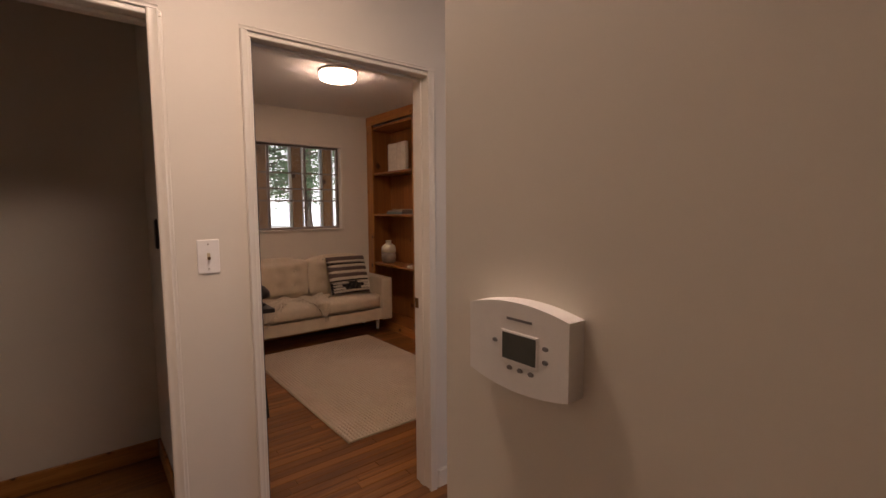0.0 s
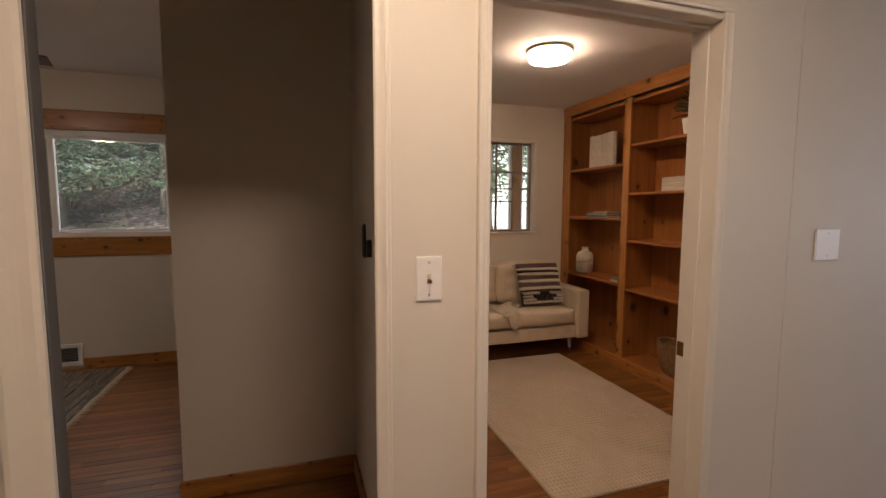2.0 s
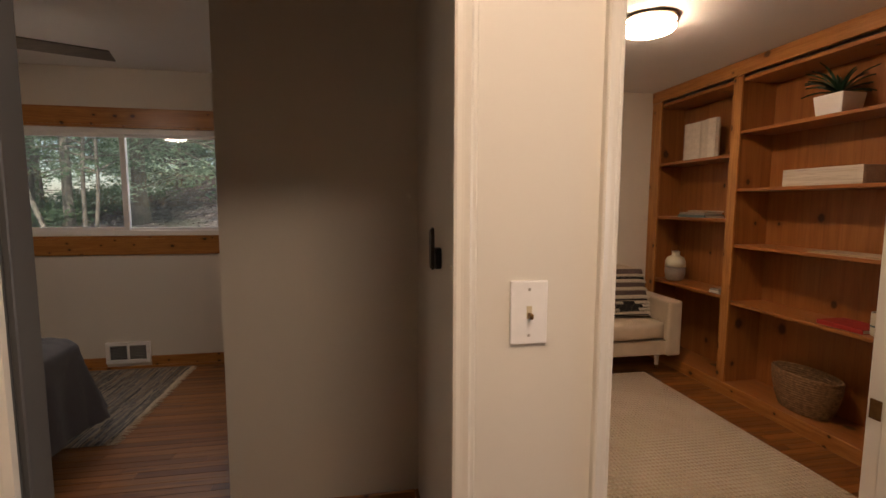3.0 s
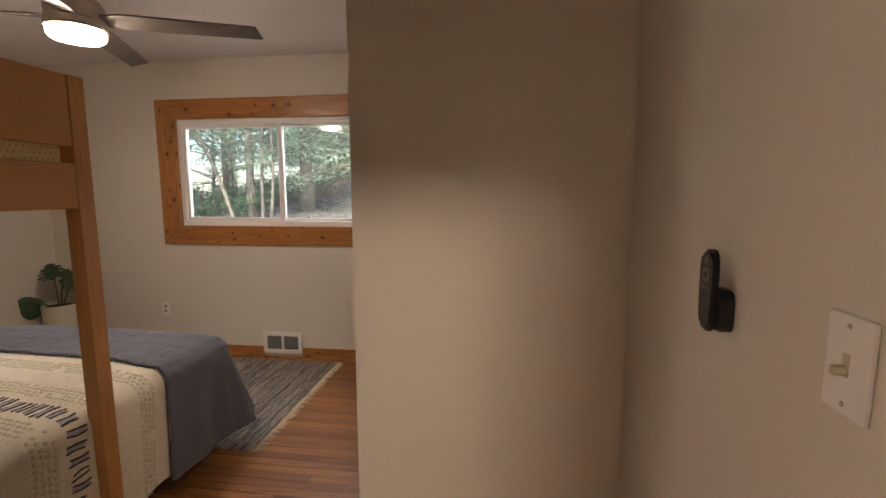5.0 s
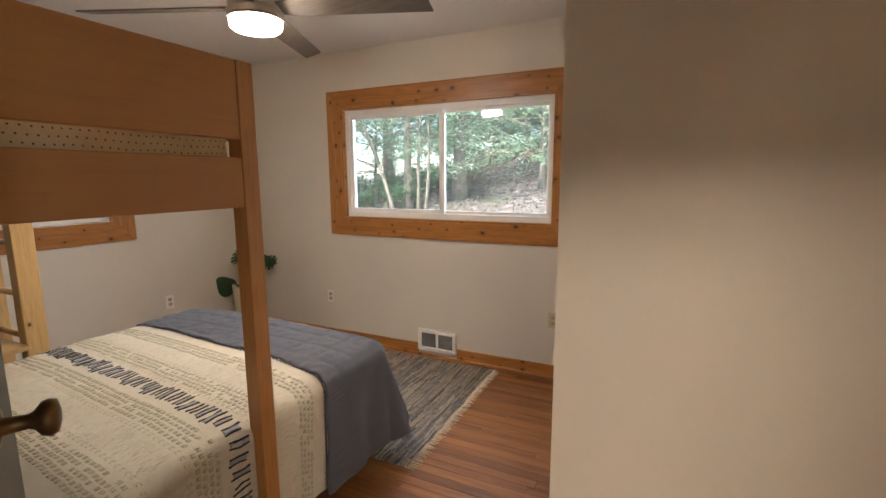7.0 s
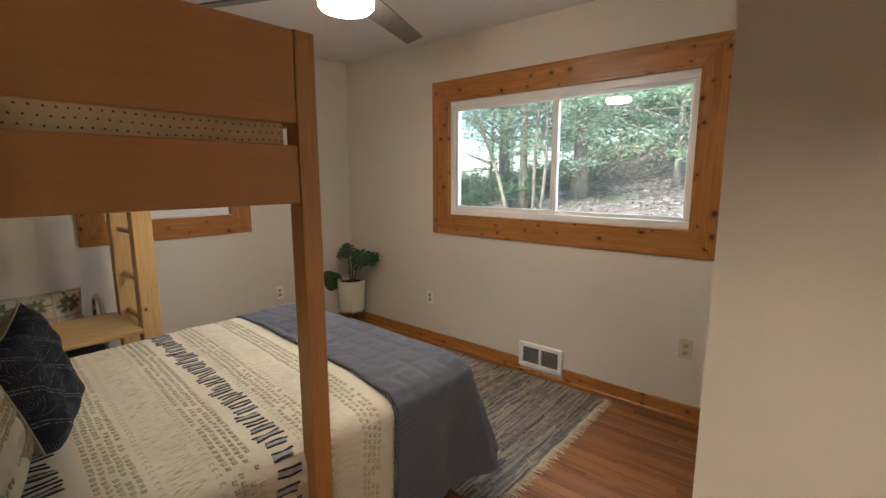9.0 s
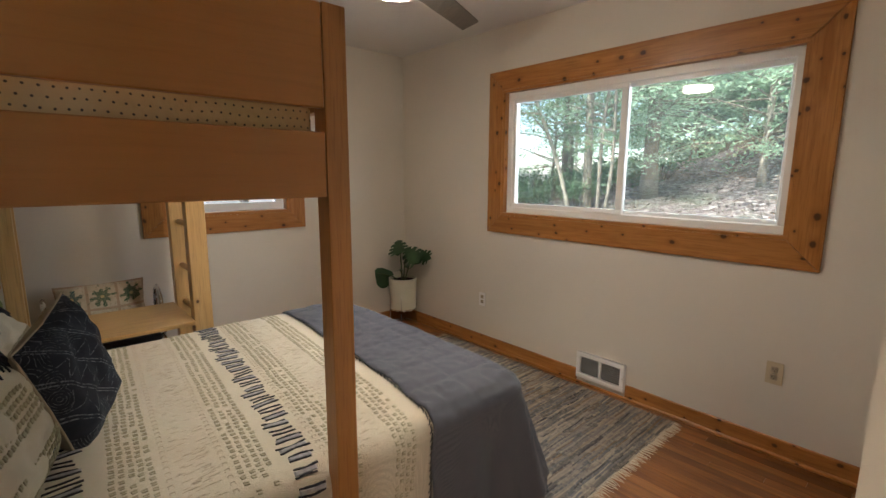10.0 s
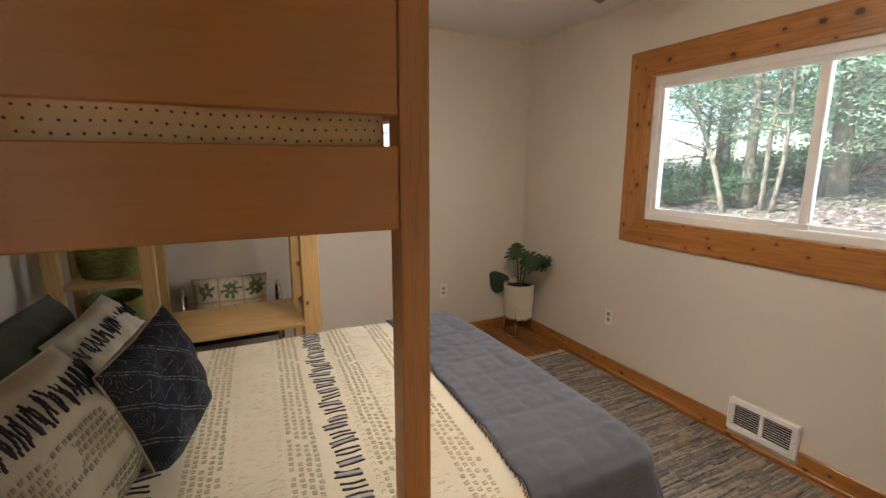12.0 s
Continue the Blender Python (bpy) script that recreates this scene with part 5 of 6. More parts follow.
# ---- office: bookcase ----
def bookcase():
    t = thing("bookcase", (2.92, 3.5, 0), "built-in stained pine bookcase with open shelves and a face frame", "bookcase")
    xf, xb = 2.755, 3.084
    z_top = 2.444
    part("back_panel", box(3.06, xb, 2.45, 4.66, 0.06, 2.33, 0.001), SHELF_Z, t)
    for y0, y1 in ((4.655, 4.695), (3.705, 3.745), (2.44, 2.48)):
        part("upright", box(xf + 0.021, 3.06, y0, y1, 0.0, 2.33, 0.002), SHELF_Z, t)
    part("stile", box(xf, xf + 0.02, 4.57, 4.697, 0, 2.343, 0.003), SHELF_FACE_Z, t)
    part("stile", box(xf, xf + 0.02, 3.688, 3.764, 0.095, 2.343, 0.003), SHELF_FACE_Z, t)
    part("stile", box(xf, xf + 0.02, 2.40, 2.50, 0, 2.343, 0.003), SHELF_FACE_Z, t)
    part("header", box(xf - 0.004, xf + 0.02, 2.40, 4.697, 2.345, z_top, 0.003), SHELF_FACE_Y, t)
    part("toe_board", box(xf, xf + 0.02, 2.501, 4.569, 0, 0.093, 0.003), SHELF_FACE_Y, t)
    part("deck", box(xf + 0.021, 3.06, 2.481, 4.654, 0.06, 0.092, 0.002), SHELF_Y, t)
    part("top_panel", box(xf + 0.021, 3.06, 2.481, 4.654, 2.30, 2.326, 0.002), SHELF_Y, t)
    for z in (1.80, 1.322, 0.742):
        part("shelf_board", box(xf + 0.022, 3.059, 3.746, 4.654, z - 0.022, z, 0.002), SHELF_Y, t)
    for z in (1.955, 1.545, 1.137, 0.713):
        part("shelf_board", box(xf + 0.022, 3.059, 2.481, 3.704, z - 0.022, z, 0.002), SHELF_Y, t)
    return t


bookcase()

PAPER = plain("ivory_paper", (0.66, 0.60, 0.50), 0.9, vary=0.08, grain=30)
STONEWARE = plain("grey_stoneware", (0.34, 0.29, 0.24), 0.8, vary=0.15, grain=70)
BOOK_TEAL = plain("teal_book_cloth", (0.14, 0.19, 0.19), 0.8)
BOOK_TAN = plain("tan_book_cloth", (0.42, 0.32, 0.20), 0.8)
BOOK_RED = plain("red_book_cloth", (0.36, 0.03, 0.025), 0.6)
WHITEWASH = wood("whitewashed_wood", (0.62, 0.56, 0.46), (0.42, 0.36, 0.28), "y", 0.7)
SEAGRASS = plain("woven_seagrass", (0.24, 0.14, 0.065), 0.85, vary=0.4, grain=50)


def open_book():
    t = thing("decor_book", (2.90, 4.21, 1.80), "large open book standing on the shelf with ivory pages", "book")
    z0, z1 = 1.801, 2.115
    bm = bmesh.new()
    pts = [(2.86, 4.385), (2.845, 4.36), (2.862, 4.30), (2.885, 4.235), (2.852, 4.17), (2.842, 4.09), (2.862, 4.035)]
    n = len(pts)
    lo = [bm.verts.new((x, y, z0)) for x, y in pts] + [bm.verts.new((x + 0.03, y, z0)) for x, y in reversed(pts)]
    hi = [bm.verts.new((v.co.x, v.co.y, z1 + 0.004 * math.sin(v.co.y * 30))) for v in lo]
    bm.faces.new(lo)
    bm.faces.new(hi)
    for i in range(2 * n):
        bm.faces.new((lo[i], lo[(i + 1) % (2 * n)], hi[(i + 1) % (2 * n)], hi[i]))
    part("page_block", bm, PAPER, t)
    part("cover", box(2.895, 2.90, 4.03, 4.39, z0, z1 + 0.006, 0.001), BOOK_TAN, t)
    for k in range(5):
        y = 4.36 - k * 0.024
        part("page_edge", box(2.838 + k * 0.006, 2.8395 + k * 0.006, y, y + 0.001, z0, z1 - 0.004), PAPER, t)
    return t


open_book()


def book(at, dx, dy, dz, cover, label, group="shelf books"):
    """A book lying flat: cover boards, spine and a page block set in."""
    x, y, z = at
    t = thing("book", at, label, "book", group)
    part("cover", box(x, x + dx, y, y + dy, z, z + 0.003), cover, t)
    part("cover", box(x, x + dx, y, y + dy, z + dz - 0.003, z + dz), cover, t)
    part("page_block", box(x + 0.006, x + dx - 0.004, y + 0.004, y + dy - 0.004, z + 0.0035, z + dz - 0.0035), PAPER, t)
    part("spine", box(x, x + 0.003, y, y + dy, z + 0.0032, z + dz - 0.0032), cover, t)
    return t


z = 1.323
for dx, y0, dy, dz, c, lb in ((0.18, 4.02, 0.32, 0.022, BOOK_TEAL, "thick teal book lying at the bottom of a stack"), (0.17, 4.03, 0.29, 0.018, STONEWARE, "grey book lying in a small stack"), (0.16, 4.0, 0.22, 0.016, BOOK_TAN, "tan book lying on top of a stack")):
    book((2.80, y0, z), dx, dy, dz, c, lb)
    z += dz + 0.0005
book((2.79, 3.82, 0.743), 0.15, 0.10, 0.018, PAPER, "small pale book lying on the low shelf")
book((2.795, 3.825, 0.7615), 0.14, 0.09, 0.014, STONEWARE, "small grey book on top of another")
book((2.80, 2.80, 0.714), 0.20, 0.26, 0.025, BOOK_RED, "red clothbound book lying on the shelf")
book((2.79, 2.72, 1.138), 0.2, 0.42, 0.010, BOOK_TAN, "thin tan folder lying on the shelf")

vase = thing("vase", (2.90, 4.47, 0.742), "two-tone stoneware vase, cream above grey, on the shelf", "vase")
part("lower_body", lathe(((0.06, 0.0005), (0.078, 0.02), (0.086, 0.07), (0.086, 0.125)), (2.90, 4.47, 0.742), steps=36), STONEWARE, vase, "unglazed grey lower half", True)
part("upper_body", lathe(((0.086, 0.1255), (0.084, 0.175), (0.070, 0.21), (0.042, 0.225), (0.034, 0.232), (0.033, 0.262), (0.038, 0.268), (0.03, 0.268), (0.028, 0.24)), (2.90, 4.47, 0.742), steps=36), CERAMIC, vase, "cream glazed upper half", True)

ALOE = leaf_material("aloe_leaf", (0.020, 0.055, 0.028))


def agave(cx, cy, z):
    t = thing("shelf_plant", (cx, cy, z), "spiky green succulent in a white square pot", "plant")
    bm = box(cx - 0.085, cx + 0.085, cy - 0.09, cy + 0.09, z, z + 0.125, 0.008, seg=2)
    for v in bm.verts:
        if v.co.z < z + 0.06:
            v.co.x = cx + (v.co.x - cx) * 0.86
            v.co.y = cy + (v.co.y - cy) * 0.86
    pot = part("pot", bm, WHITE, t)
    part("soil", box(cx - 0.075, cx + 0.075, cy - 0.08, cy + 0.08, z + 0.1255, z + 0.129), SOIL, pot)
    r = random.Random(8)
    for k in range(34):
        a = r.uniform(0, 2 * math.pi)
        tilt = r.uniform(0.15, 1.25)
        ln = r.uniform(0.13, 0.25)
        bm = bmesh.new()
        rows = []
        for i in range(7):
            s = i / 6
            w = 0.014 * (1 - s) ** 0.7 * (0.7 + 0.6 * s) + 0.0006
            ang = tilt + s * 0.5
            rad, hgt = ln * s * math.sin(ang), ln * s * math.cos(ang) * 0.95
            c = Vector((cx + (0.012 + rad) * math.cos(a), cy + (0.012 + rad) * math.sin(a), z + 0.128 + hgt))
            sd = Vector((-math.sin(a), math.cos(a), 0))
            rows.append((bm.verts.new(c - sd * w + Vector((0, 0, 0.004))), bm.verts.new(c - Vector((0, 0, 0.003))), bm.verts.new(c + sd * w + Vector((0, 0, 0.004)))))
        for p, q in zip(rows, rows[1:]):
            bm.faces.new((p[0], p[1], q[1], q[0]))
            bm.faces.new((p[1], p[2], q[2], q[1]))
        part("leaf", bm, ALOE, t, smooth=True)
    return t


agave(2.90, 3.12, 1.956)
crate = thing("wooden_box", (2.88, 3.12, 1.546), "long low whitewashed wooden box on the shelf", "box")
for x0, x1, y0, y1 in ((2.81, 2.822, 2.88, 3.37), (2.968, 2.98, 2.88, 3.37), (2.822, 2.968, 2.88, 2.892), (2.822, 2.968, 3.358, 3.37)):
    part("side", box(x0, x1, y0, y1, 1.546, 1.652, 0.002), WHITEWASH, crate)
part("bottom", box(2.822, 2.968, 2.892, 3.358, 1.546, 1.556), WHITEWASH, crate)
woven_basket("floor_basket", 2.91, 3.19, 0.093, 0.115, 0.215, 0.25, SEAGRASS, "oval seagrass basket with a rolled rim on the lowest shelf", 17, "", 0.70)
mug = thing("jar", (2.86, 2.76, 0.714), "pale striped jar standing on the shelf", "jar")
part("body", lathe(((0.035, 0.0005), (0.042, 0.01), (0.042, 0.13), (0.036, 0.13), (0.034, 0.02)), (2.86, 2.76, 0.714), steps=24), CERAMIC, mug, smooth=False)
part("stripe", lathe(((0.0425, 0.05), (0.0425, 0.06)), (2.86, 2.76, 0.714), steps=24), BOOK_TEAL, mug)


# ---- office: loveseat ----
LEATHER = plain("cream_leather", (0.60, 0.51, 0.38), 0.45, vary=0.06, grain=12, bump=0.12)


def cushion_block(x0, x1, y0, y1, z0, z1, puff, tufts=()):
    """An upholstered block with soft edges and buttoned dimples on its front."""
    bm = box(x0, x1, y0, y1, z0, z1)
    bmesh.ops.subdivide_edges(bm, edges=bm.edges, cuts=14, use_grid_fill=True)
    c = Vector(((x0 + x1) / 2, (y0 + y1) / 2, (z0 + z1) / 2))
    h = Vector(((x1 - x0) / 2, (y1 - y0) / 2, (z1 - z0) / 2))
    for v in bm.verts:
        d = v.co - c
        q = Vector((d.x / h.x, d.y / h.y, d.z / h.z))
        k = Vector(((1 - q.y ** 4) * (1 - q.z ** 4), (1 - q.x ** 4) * (1 - q.z ** 4), (1 - q.x ** 4) * (1 - q.y ** 4)))
        rr = 0.85 + 0.15 * min(1.0, max(k))
        v.co = c + Vector((h.x * q.x * (1 - 0.02 * (1 - k.x)) + puff * q.x * k.x * 0.4, h.y * q.y * rr + puff * q.y * k.y, h.z * q.z * rr + puff * q.z * k.z))
        for tx, tz in tufts:
            e = math.hypot(v.co.x - tx, v.co.z - tz)
            if q.y < 0:
                v.co.y += 0.035 * math.exp(-(e / 0.035) ** 2)
    return bm


def loveseat():
    t = thing("loveseat", (1.93, 4.38, 0), "cream leather loveseat with tufted back and white tapered legs", "sofa")
    xl, xr, yf, yb = 1.12, 2.705, 4.09, 4.68
    part("base", box(xl + 0.002, xr - 0.002, yf + 0.02, yb, 0.178, 0.30, 0.012, seg=2), LEATHER, t)
    for x0, x1 in ((xl, xl + 0.13), (xr - 0.13, xr)):
        part("armrest", box(x0, x1, yf, yb, 0.17, 0.635, 0.028, seg=4), LEATHER, t)
    xm = (xl + xr) / 2
    for x0, x1 in ((xl + 0.132, xm - 0.002), (xm + 0.002, xr - 0.132)):
        part("seat_cushion", cushion_block(x0, x1, yf + 0.005, yb - 0.12, 0.305, 0.455, 0.012), LEATHER, t, smooth=True)
        w = x1 - x0
        tufts = [(x0 + w * f, zz) for f in (0.22, 0.5, 0.78) for zz in (0.60, 0.74)]
        part("back_cushion", cushion_block(x0, x1, yb - 0.20, yb - 0.05, 0.46, 0.865, 0.02, tufts), LEATHER, t, smooth=True)
        for tx, tz in tufts:
            part("button", lathe(((0.011, 0), (0.007, 0.006)), (tx, yb - 0.192, tz), steps=12, turn=Matrix.Rotation(radians(90), 4, "X")), LEATHER, t)
    part("back_frame", box(xl + 0.131, xr - 0.131, yb - 0.049, yb, 0.30, 0.84, 0.01), LEATHER, t)
    for x in (xl + 0.06, xr - 0.08):
        for y in (yf + 0.2, yb - 0.06):
            leg = part("leg", lathe(((0.016, 0.03), (0.024, 0.175)), (x, y, 0), steps=16), WHITE, t)
            part("foot_cap", lathe(((0.014, 0.0), (0.016, 0.03)), (x, y, 0), steps=16), BRASS, leg, "brass foot cap")
    return t


loveseat()


def striped_cushion():
    """Black, brown and white woven cushion: raised bands of yarn over the cloth."""
    m = lean(2.29, 4.345, 0.668, 3, 20, 1)
    w, h, d = 0.47, 0.42, 0.13
    t = pillow("throw_pillow", m, w, h, d, LINEN, "black and white striped woven cushion with tufted bands on the loveseat", None, 0.012, 4)
    yarn_w = plain("white_yarn", (0.62, 0.56, 0.46), 0.95, vary=0.15, grain=110)
    yarn_b = plain("black_yarn", (0.018, 0.016, 0.017), 0.95, vary=0.4, grain=110)
    yarn_g = plain("brown_grey_yarn", (0.12, 0.085, 0.075), 0.95, vary=0.3, grain=110)

    def at(a, b, out):
        bulge = ((1 - min(1, abs(a)) ** 4) * (1 - min(1, abs(b)) ** 4)) ** 0.55
        return m @ Vector((a * w / 2 * 0.98, -(d / 2 * bulge + out), b * h / 2 * 0.98))
    bands = ((0.98, 0.76, "g"), (0.74, 0.68, "w"), (0.66, 0.52, "b"), (0.50, 0.44, "w"), (0.42, 0.20, "g"), (0.18, 0.10, "w"), (0.08, -0.14, "g"), (-0.16, -0.28, "w"), (-0.30, -0.38, "b"), (-0.40, -0.80, "b"), (-0.82, -0.98, "b"))
    for b0, b1, k in bands:
        bm = bmesh.new()
        rows = max(1, round((b0 - b1) * h / 2 / 0.013))
        for r in range(rows):
            b = b0 + (b1 - b0) * (r + 0.5) / rows
            lim = 0.985
            tube([at(-lim + 2 * lim * i / 28, b + 0.008 * math.sin(i * 1.9 + r), 0.007 + 0.002 * math.sin(i * 2.7 + r)) for i in range(29)], 0.0075, bm, 6)
        tagged(part("woven_band", bm, {"w": yarn_w, "b": yarn_b, "g": yarn_g}[k], t, smooth=True), kind="stuff")
    for b0, hole in ((0.71, 0.0), (0.47, 0.0), (0.14, 0.0), (-0.20, 0.0), (-0.42, 0.22), (-0.56, 0.58), (-0.70, 0.42), (-0.84, 0.0)):
        bm = bmesh.new()
        for i in range(24):
            a = -0.92 + 1.84 * i / 23
            if abs(a) < hole:
                continue
            p = at(a, b0, 0.016)
            tube([p, p + Vector((0.012, -0.004, -0.012)), p + Vector((0.016, -0.002, -0.024))], [0.006, 0.0075, 0.004], bm, 6)
        tagged(part("loop_fringe", bm, yarn_w, t, "row of white yarn loops"), kind="stuff")
    for k in (1, -1):
        for e in (1, -1):
            p = at(0.99 * k, 0.98 * e, 0.0)
            part("tassel", tube([p, p + Vector((0.02 * k, 0, -0.006)), p + Vector((0.035 * k, 0, -0.02))], [0.007, 0.01, 0.004], None, 8), yarn_w, t, smooth=True)
    return t


striped_cushion()


def throw_blanket():
    """Knitted cream throw lying across the seat, with tasselled ends over its front."""
    t = thing("throw_blanket", (1.75, 4.2, 0.46), "cream knitted throw with tassels over the loveseat seat", "blanket")

    def at(u, v):
        x = 1.30 + 0.64 * u + 0.10 * (1 - v)
        front = 4.09 - 0.006
        y = 4.47 - 0.46 * v - 0.03 * u
        z = 0.478 + 0.012 * math.sin(u * 21 + v * 4) + 0.010 * math.sin(v * 17 + u * 7)
        if y < front + 0.03:
            over = front + 0.03 - y
            y, z = front - 0.004 - 0.01 * math.sin(u * 25), z - 0.02 - over
        return Vector((x, y, z))
    bm = bmesh.new()
    n = 44
    g = [[bm.verts.new(at(i / n, j / n * (0.74 + 0.26 * math.cos(2 * math.pi * i / n)))) for j in range(n + 1)] for i in range(n + 1)]
    for i in range(n):
        for j in range(n):
            bm.faces.new((g[i][j], g[i + 1][j], g[i + 1][j + 1], g[i][j + 1]))
    c = part("cloth", bm, LINEN_LIGHT, t, smooth=True)
    c.modifiers.new("thick", "SOLIDIFY").thickness = 0.006
    for i in range(0, n + 1, 2):
        p = at(i / n, 0.74 + 0.26 * math.cos(2 * math.pi * i / n))
        part("tassel", tube([p, p + Vector((0.004, -0.008, -0.018)), p + Vector((0.002, -0.010, -0.045))], [0.003, 0.004, 0.006], None, 7), LINEN_LIGHT, t, smooth=True)
    return t


LINEN_LIGHT = weave("cream_knit", (0.55, 0.47, 0.35), (0.64, 0.56, 0.43), 90)
throw_blanket()


# ---- office: rug, desk, window ----
def loop_rug(x0, x1, y0, y1):
    """Cream rug with rows of small raised loops."""
    t = thing("area_rug", ((x0 + x1) / 2, (y0 + y1) / 2, 0), "cream textured wool rug on the office floor", "rug")
    n = Nodes("cream_loop_pile")
    sep = n.add("ShaderNodeSeparateXYZ", {"Vector": n.add("ShaderNodeVectorMath", {0: n.co, 1: n.mapped((0.012, 0.012, 0.0), n.add("ShaderNodeTexNoise", {"Vector": n.co, "Scale": 11.0}).outputs["Color"])}, operation="ADD").outputs[0]})
    a = n.math("SINE", n.math("MULTIPLY", sep.outputs["X"], 2 * math.pi / 0.024))
    b = n.math("SINE", n.math("MULTIPLY", sep.outputs["Y"], 2 * math.pi / 0.030))
    h = n.math("MULTIPLY", n.math("ADD", a, 1.0), n.math("ADD", b, 1.0))
    base = n.ramp(n.noise(2.2, 4), (0.3, (0.62, 0.50, 0.37)), (0.7, (0.72, 0.61, 0.47)))
    patch = n.ramp(n.noise(1.6, 3), (0.42, 0.15), (0.6, 0.75))
    col = n.mix(n.math("MULTIPLY", n.ramp(h, (0.0, 1.0), (0.28, 0.0)), patch), base, (0.42, 0.31, 0.21))
    n.bump(n.math("ADD", h, n.noise(160, 4)), 0.8, 0.006)
    part("woven_field", box(x0, x1, y0, y1, 0.001, 0.014, 0.005, seg=2), n.out(col, 0.95), t)
    part("edge_binding", tube([(x0, y0, 0.007), (x1, y0, 0.007), (x1, y1, 0.007), (x0, y1, 0.007)], 0.006, None, 8, True), LINEN, t)
    return t


loop_rug(1.212, 2.44, 2.225, 4.19)

desk = thing("desk", (0.72, 3.1, 0), "small desk with a black top and thin angled black legs", "desk")
part("desktop", box(0.47, 1.0, 2.80, 3.85, 0.722, 0.75, 0.004), BLACK, desk)
part("side_panel", box(0.49, 0.93, 2.86, 2.88, 0.55, 0.7215, 0.003), WHITE, desk)
for x, y, ex in ((0.53, 2.88, -0.02), (0.90, 2.88, 0.05), (0.53, 3.75, -0.02), (0.93, 3.40, 0.15)):
    part("leg", tube([(x, y, 0.722), (x + ex, y, 0.0)], 0.011, None, 10), BLACK, desk)
lamp = thing("desk_lamp", (0.93, 2.96, 0.7505), "small dark dome desk lamp on the desk", "lamp")
part("base", lathe(((0.06, 0.0005), (0.055, 0.012), (0.012, 0.02), (0.012, 0.06)), (0.93, 2.96, 0.7505), steps=24), BLACK, lamp)
part("shade", lathe(((0.09, 0.055), (0.085, 0.09), (0.055, 0.125), (0.01, 0.14)), (0.93, 2.96, 0.7505), steps=28), BLACK, lamp, "dark dome shade", True)


def office_window():
    t = thing("window_3", ((OW[0] + OW[1]) / 2, 4.70, OW[2]), "old divided casement window with thin worn grey bars in a white frame", "window", kind="structure")
    for a0, a1, b0, b1 in ((OW[0] - 0.03, OW[1] + 0.03, OW[3], OW[3] + 0.03), (OW[1], OW[1] + 0.03, OW[2], OW[3]), (OW[0] - 0.03, OW[0], OW[2], OW[3])):
        part("casing", box(a0, a1, 4.69, 4.6995, b0, b1, 0.003), TRIM, t)
    part("sill", box(OW[0] - 0.03, OW[1] + 0.03, 4.675, 4.80, OW[2] - 0.02, OW[2] - 0.0005, 0.004), TRIM, t)
    iron = plain("worn_grey_bar", (0.24, 0.19, 0.15), 0.5)
    y0, y1 = 4.765, 4.79
    rim = bmesh.new()
    for a0, a1, b0, b1 in ((OW[0], OW[1], OW[2], OW[2] + 0.022), (OW[0], OW[1], OW[3] - 0.022, OW[3]), (OW[0], OW[0] + 0.022, OW[2] + 0.022, OW[3] - 0.022), (OW[1] - 0.022, OW[1], OW[2] + 0.022, OW[3] - 0.022)):
        box(a0, a1, y0, y1, b0, b1, 0.002, bm=rim)
    part("window_frame", rim, iron, t)
    for x in (1.62, 2.02):
        part("muntin", box(x - 0.011, x + 0.011, y0, y1, OW[2] + 0.022, OW[3] - 0.022, 0.002), iron, t)
    for z in (1.475, 1.605, 1.775):
        part("muntin", box(OW[0] + 0.022, OW[1] - 0.022, y0 + 0.002, y1 - 0.002, z - 0.008, z + 0.008, 0.002), iron, t)
    p = part("pane", box(OW[0] + 0.02, OW[1] - 0.02, 4.776, 4.779, OW[2] + 0.02, OW[3] - 0.02), GLASS, t, "old window glass")
    p.visible_shadow = False
    return t


office_window()


# ---- outdoors: wooded hillside ----
def ground_z(x, y):
    if -4.7 < x < 6.2 and -3.2 < y < 5.3:
        return -0.25
    out = max(0.0, y - 5.2)
    far = min(out, 30.0)
    z = 0.28 + 0.04 * far + 0.0017 * min(far, 18.0) ** 2 * min(max(0.0, x + 10.0), 9.5) * min(1.0, max(0.0, (4.5 - x) / 4.0))
    z += 0.10 * min(out, 20.0) * min(1.0, max(0.0, (x - 0.2) / 1.5))
    if y < 5.3:
        z = 0.12
    return z + 0.10 * noise.noise((x * 0.35, y * 0.35, 2)) + 0.03 * noise.noise((x * 1.7, y * 1.7, 5))


def forest_floor():
    n = Nodes("leaf_litter")
    v = n.add("ShaderNodeTexVoronoi", {"Vector": n.co, "Scale": 17.0})
    v2 = n.add("ShaderNodeTexVoronoi", {"Vector": n.co, "Scale": 34.0})
    c = n.add("ShaderNodeSeparateColor", {"Color": v.outputs["Color"]}).outputs[0]
    c2 = n.add("ShaderNodeSeparateColor", {"Color": v2.outputs["Color"]}).outputs[1]
    col = n.ramp(c, (0.0, (0.035, 0.026, 0.024)), (0.4, (0.11, 0.08, 0.07)), (0.75, (0.20, 0.155, 0.14)), (1.0, (0.44, 0.39, 0.37)))
    col = n.mix(n.ramp(c2, (0.6, 0.0), (0.9, 0.7)), col, (0.11, 0.075, 0.06))
    col = n.mix(n.ramp(n.noise(0.8, 4), (0.52, 0.0), (0.7, 0.5)), col, (0.05, 0.08, 0.025))
    n.bump(v.outputs["Distance"], 0.45, 0.04)
    return n.out(col, 0.95)


